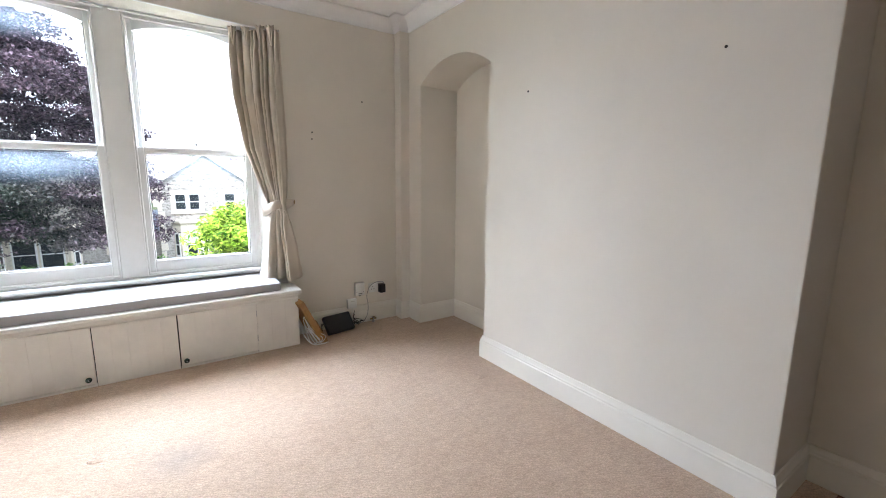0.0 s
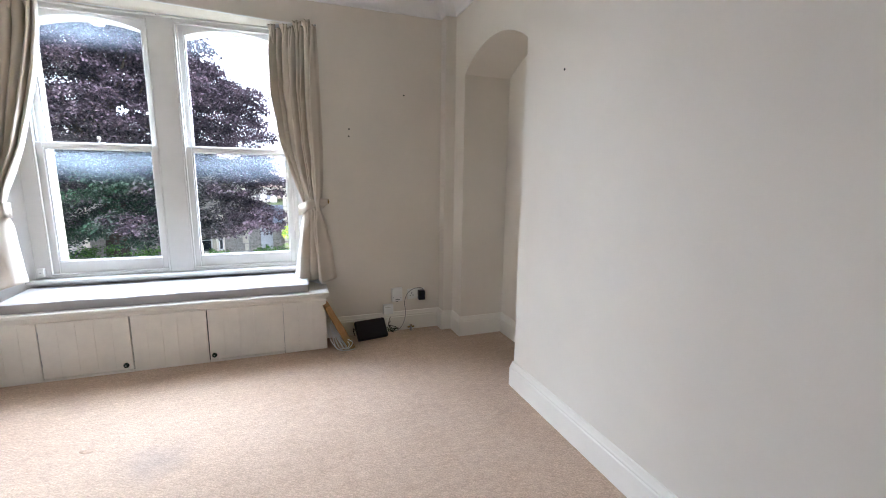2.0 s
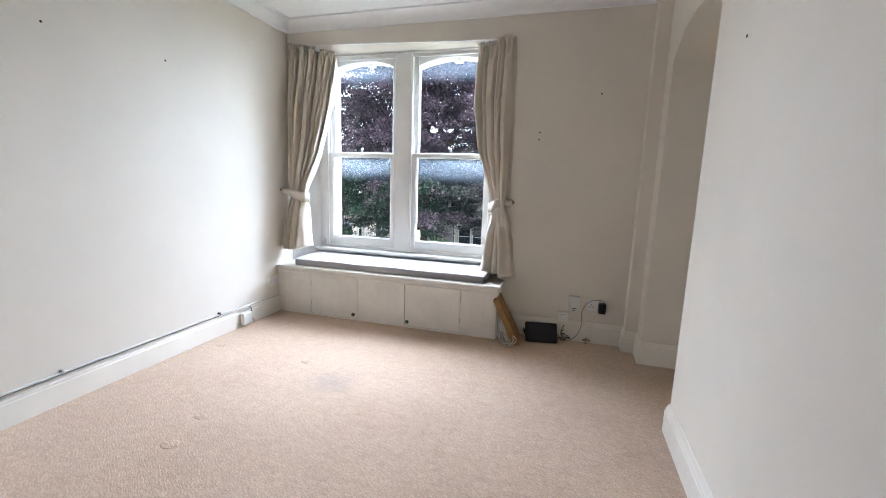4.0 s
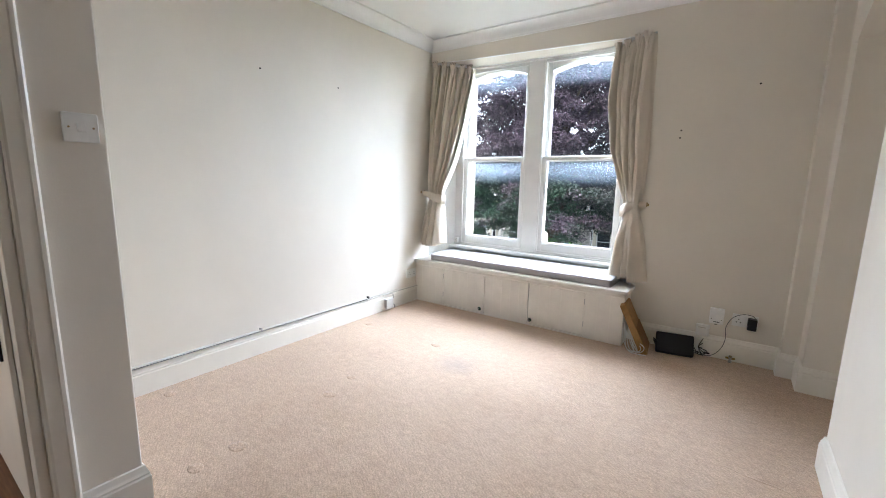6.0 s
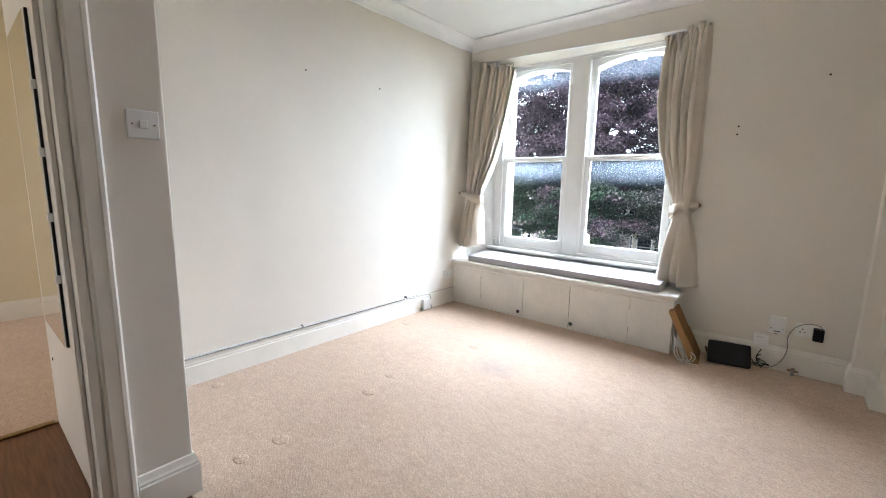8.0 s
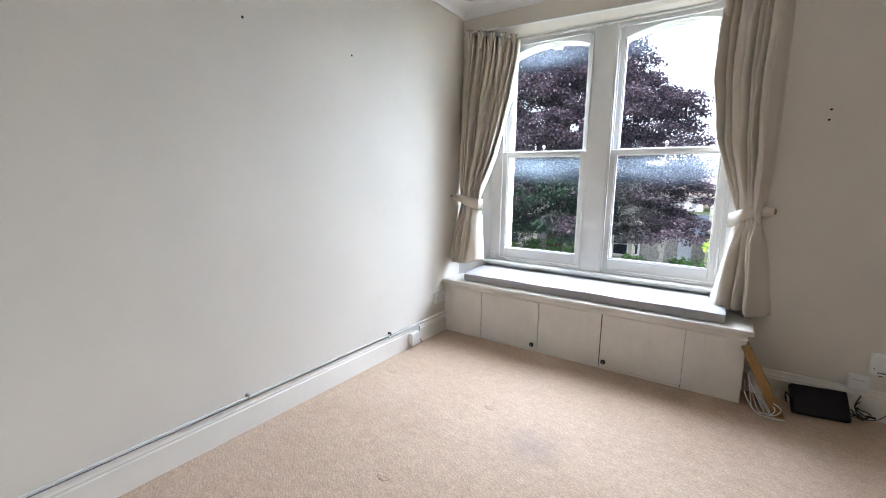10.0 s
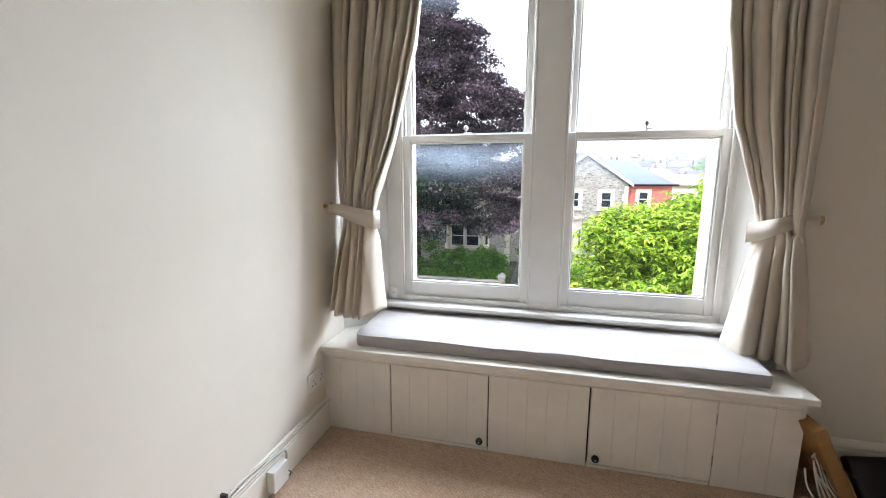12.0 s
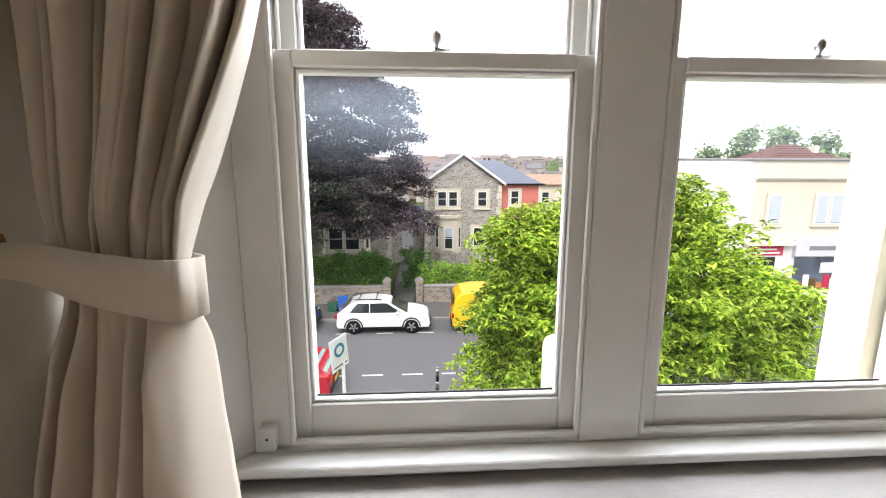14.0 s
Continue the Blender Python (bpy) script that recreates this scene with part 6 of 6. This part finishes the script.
                for j in range(4):
                    bm.faces.new((f0[j], f1[j], f1[(j + 1) % 4], f0[(j + 1) % 4]))
            bmesh.ops.recalc_face_normals(bm, faces=bm.faces)
            part("wheel_arch", bm, BLACK if not van else paint, ob)
            part("rim", turned(BM(), [(r * 0.64, yo - s * 0.05), (r * 0.66, yo + s * 0.002), (r * 0.6, yo + s * 0.004), (r * 0.58, yo - s * 0.03), (0.06, yo - s * 0.02)], 20, "y", (cx, 0, G + r)), BLACK, wheel)
            for k in range(5):
                a = 2 * math.pi * k / 5 + 0.3
                bm = cut_box(BM(), (0.03, -0.012, -0.035), (r * 0.62, 0.012, 0.035), 0.006)
                bmesh.ops.transform(bm, matrix=Matrix.Translation((cx, yo - s * 0.006, G + r)) @ Matrix.Rotation(a, 4, "Y"), verts=bm.verts)
                part("spoke", bm, RIM, wheel)
    for u in ((0.004, 0.996)):
        part("bumper", cut_box(BM(), (X_(u) - 0.06, y - width / 2 + 0.12, G + 0.3), (X_(u) + 0.06, y + width / 2 - 0.12, G + 0.48), 0.03, 2), BLACK, ob)
    part("number_plate", cut_box(BM(), (X_(-0.013) - 0.012, y - 0.26, G + 0.5), (X_(-0.013) + 0.012, y + 0.26, G + 0.61)), YELLOW, ob, "plain number plate")
    part("sill_trim", cut_box(BM(), (x0 + length * 0.27, y - width / 2 - 0.006, G + 0.27), (x0 + length * 0.72, y + width / 2 + 0.006, G + 0.36), 0.01), BLACK, ob)
    under(ob)
    return ob


lower_car(-3.35, 4.36, 22.05, 1.8, 1, WHITECAR, "white compact SUV parked at the far kerb")
lower_car(-8.6, 4.2, 22.1, 1.75, 1, BLACKCAR, "black hatchback parked at the far kerb", 1.48)
lower_car(2.05, 4.8, 22.0, 1.9, 1, YELLOW, "bright yellow delivery van parked at the far kerb", 2.05, True)
lower_car(-6.35, 4.0, 15.95, 1.7, -1, REDCAR, "red hatchback parked at the near kerb", 1.47, rear=PALEGLASS)

# recycling boxes on the pavement
for x, z, mat, lab in ((-4.15, 0.0, GREENBIN, "dark green recycling box on the pavement"), (-3.6, 0.0, BLUEBIN, "blue recycling bag box on the pavement")):
    rb = thing("recycling_box", (x, 24.4, G + 0.11), lab, "recycling box", "recycling boxes")
    hh = 0.42 if mat is GREENBIN else 0.75
    bm = cut_box(BM(), (x - 0.25, 24.2, G + 0.11), (x + 0.25, 24.6, G + 0.11 + hh), 0.03, 2)
    for v_ in bm.verts:
        if v_.co.z < G + 0.3:
            v_.co.x = x + (v_.co.x - x) * 0.82
    part("box", bm, mat, rb)
    part("rim", cut_box(BM(), (x - 0.28, 24.17, G + 0.09 + hh), (x + 0.28, 24.63, G + 0.15 + hh), 0.015, 2), mat, rb)
    under(rb)

# estate agent's board on a post in the front garden
sb = thing("sale_board", (-1.1, 10.9, G), "white sale board with a teal ring on a white post", "sign board")
part("post", cut_box(BM(), (-1.1, 10.86, G), (-1.035, 10.93, -2.6), 0.008), SIGNWHITE, sb)
m = pose(-1.12, 10.8, -2.42, 0, -6, 58)
bm = cut_box(BM(), (-0.25, -0.012, -0.3), (0.25, 0.012, 0.4), 0.006)
bmesh.ops.transform(bm, matrix=m, verts=bm.verts)
bd = part("board", bm, SIGNWHITE, sb)
bm = BM()
ring = [[bm.verts.new((r * math.cos(a), -0.0135, 0.12 + r * math.sin(a))) for r in (0.09, 0.15)] for a in (2 * math.pi * k / 28 for k in range(28))]
for k in range(28):
    bm.faces.new((ring[k][0], ring[k][1], ring[(k + 1) % 28][1], ring[(k + 1) % 28][0]))
bmesh.ops.transform(bm, matrix=m, verts=bm.verts)
part("ring", bm, SIGNTEAL, bd, "teal ring printed on the board")
bm = cut_box(BM(), (-0.2, -0.0135, -0.24), (0.2, -0.012, -0.2))
bmesh.ops.transform(bm, matrix=m, verts=bm.verts)
part("lettering", bm, SIGNGREY, bd, "grey printed line")
under(sb)
# striped bollard at the near kerb
bo = thing("bollard", (1.07, 14.7, G + 0.11), "black and white striped bollard at the kerb", "bollard")
for k in range(6):
    part("stripe", turned(BM(), [(0.055, G + 0.11 + k * 0.205), (0.055, G + 0.315 + k * 0.205)], 12, "z", (1.07, 14.7, 0)), BLACK if k % 2 == 0 else STEEL, bo)
part("cap", turned(BM(), [(0.055, G + 1.34), (0.05, G + 1.38), (0.01, G + 1.4)], 12, "z", (1.07, 14.7, 0)), STEEL, bo)
under(bo)

# ---- the town on the hillside ----
rnd = random.Random(77)
walls, roofs = [], []
V, F, V2, F2 = [], [], [], []
for row in range(16):
    yy = 118 + row * 9.5
    x = -170 + rnd.uniform(0, 12)
    while x < 260:
        w, h, d = rnd.uniform(3.2, 7.5), rnd.uniform(4.0, 7.0), 6
        z = land(x, yy) - 0.3
        if x > 0.28 * yy and row > 3 and rnd.random() < 0.65:
            x += w
            continue
        b = len(V)
        V += [(x, yy, z), (x + w, yy, z), (x + w, yy + d, z), (x, yy + d, z), (x, yy, z + h), (x + w, yy, z + h), (x + w, yy + d, z + h), (x, yy + d, z + h)]
        F += [(b, b + 1, b + 5, b + 4), (b + 1, b + 2, b + 6, b + 5), (b + 2, b + 3, b + 7, b + 6), (b + 3, b, b + 4, b + 7)]
        b = len(V2)
        e = 2.2
        V2 += [(x - 0.3, yy - 0.4, z + h), (x + w + 0.3, yy - 0.4, z + h), (x + w + 0.3, yy + d + 0.4, z + h), (x - 0.3, yy + d + 0.4, z + h), (x, yy + d / 2, z + h + e), (x + w, yy + d / 2, z + h + e)]
        F2 += [(b, b + 1, b + 5, b + 4), (b + 2, b + 3, b + 4, b + 5), (b + 1, b + 2, b + 5), (b + 3, b, b + 4)]
        for c in np.arange(x + 1.2, x + w - 1.4, 2.6):
            for zz in (z + 1.2, z + h * 0.55):
                b = len(V2)
                V2 += [(c, yy - 0.05, zz), (c + 0.9, yy - 0.05, zz), (c + 0.9, yy - 0.05, zz + 1.4), (c, yy - 0.05, zz + 1.4)]
                F2 += [(b, b + 1, b + 2, b + 3)]
        x += w + (rnd.uniform(1, 12) if rnd.random() < 0.4 else 0.2)
me = bpy.data.meshes.new("town_houses")
me.from_pydata(V, [], F)
me.materials.append(TOWN)
town = tagged(new("town_houses", me), "distant terraced houses on the hillside", "houses", kind="stuff")
me = bpy.data.meshes.new("town_roofs")
me.from_pydata(V2, [], F2)
me.materials.append(TOWNROOF)
o = new("town_roofs", me)
o.parent = town
pts = []
for i in range(640):
    x, y = rnd.uniform(-180, 280), rnd.uniform(112, 285)
    if i > 420:
        x = rnd.uniform(0.3, 0.9) * y
    r = rnd.uniform(1.6, 4.6)
    pts.append((x, y, land(x, y) + r * 0.9, r))
near = []
for i in range(60):
    r = rnd.uniform(0.7, 1.5)
    a = rnd.uniform(-1, 1)
    near.append((41 + 7 * a, rnd.uniform(46, 51), 3.2 + rnd.uniform(-0.5, 1) * 3.4 * math.sqrt(1 - a * a), r))
far = leaf_mesh("far_trees", FARLEAF, np.concatenate([blob_points(pts, 30, 3, 0.5), blob_points(near, 60, 4, 0.3)]), 0.7, 3)
tagged(far, "distant green trees among the houses", "trees", kind="stuff")
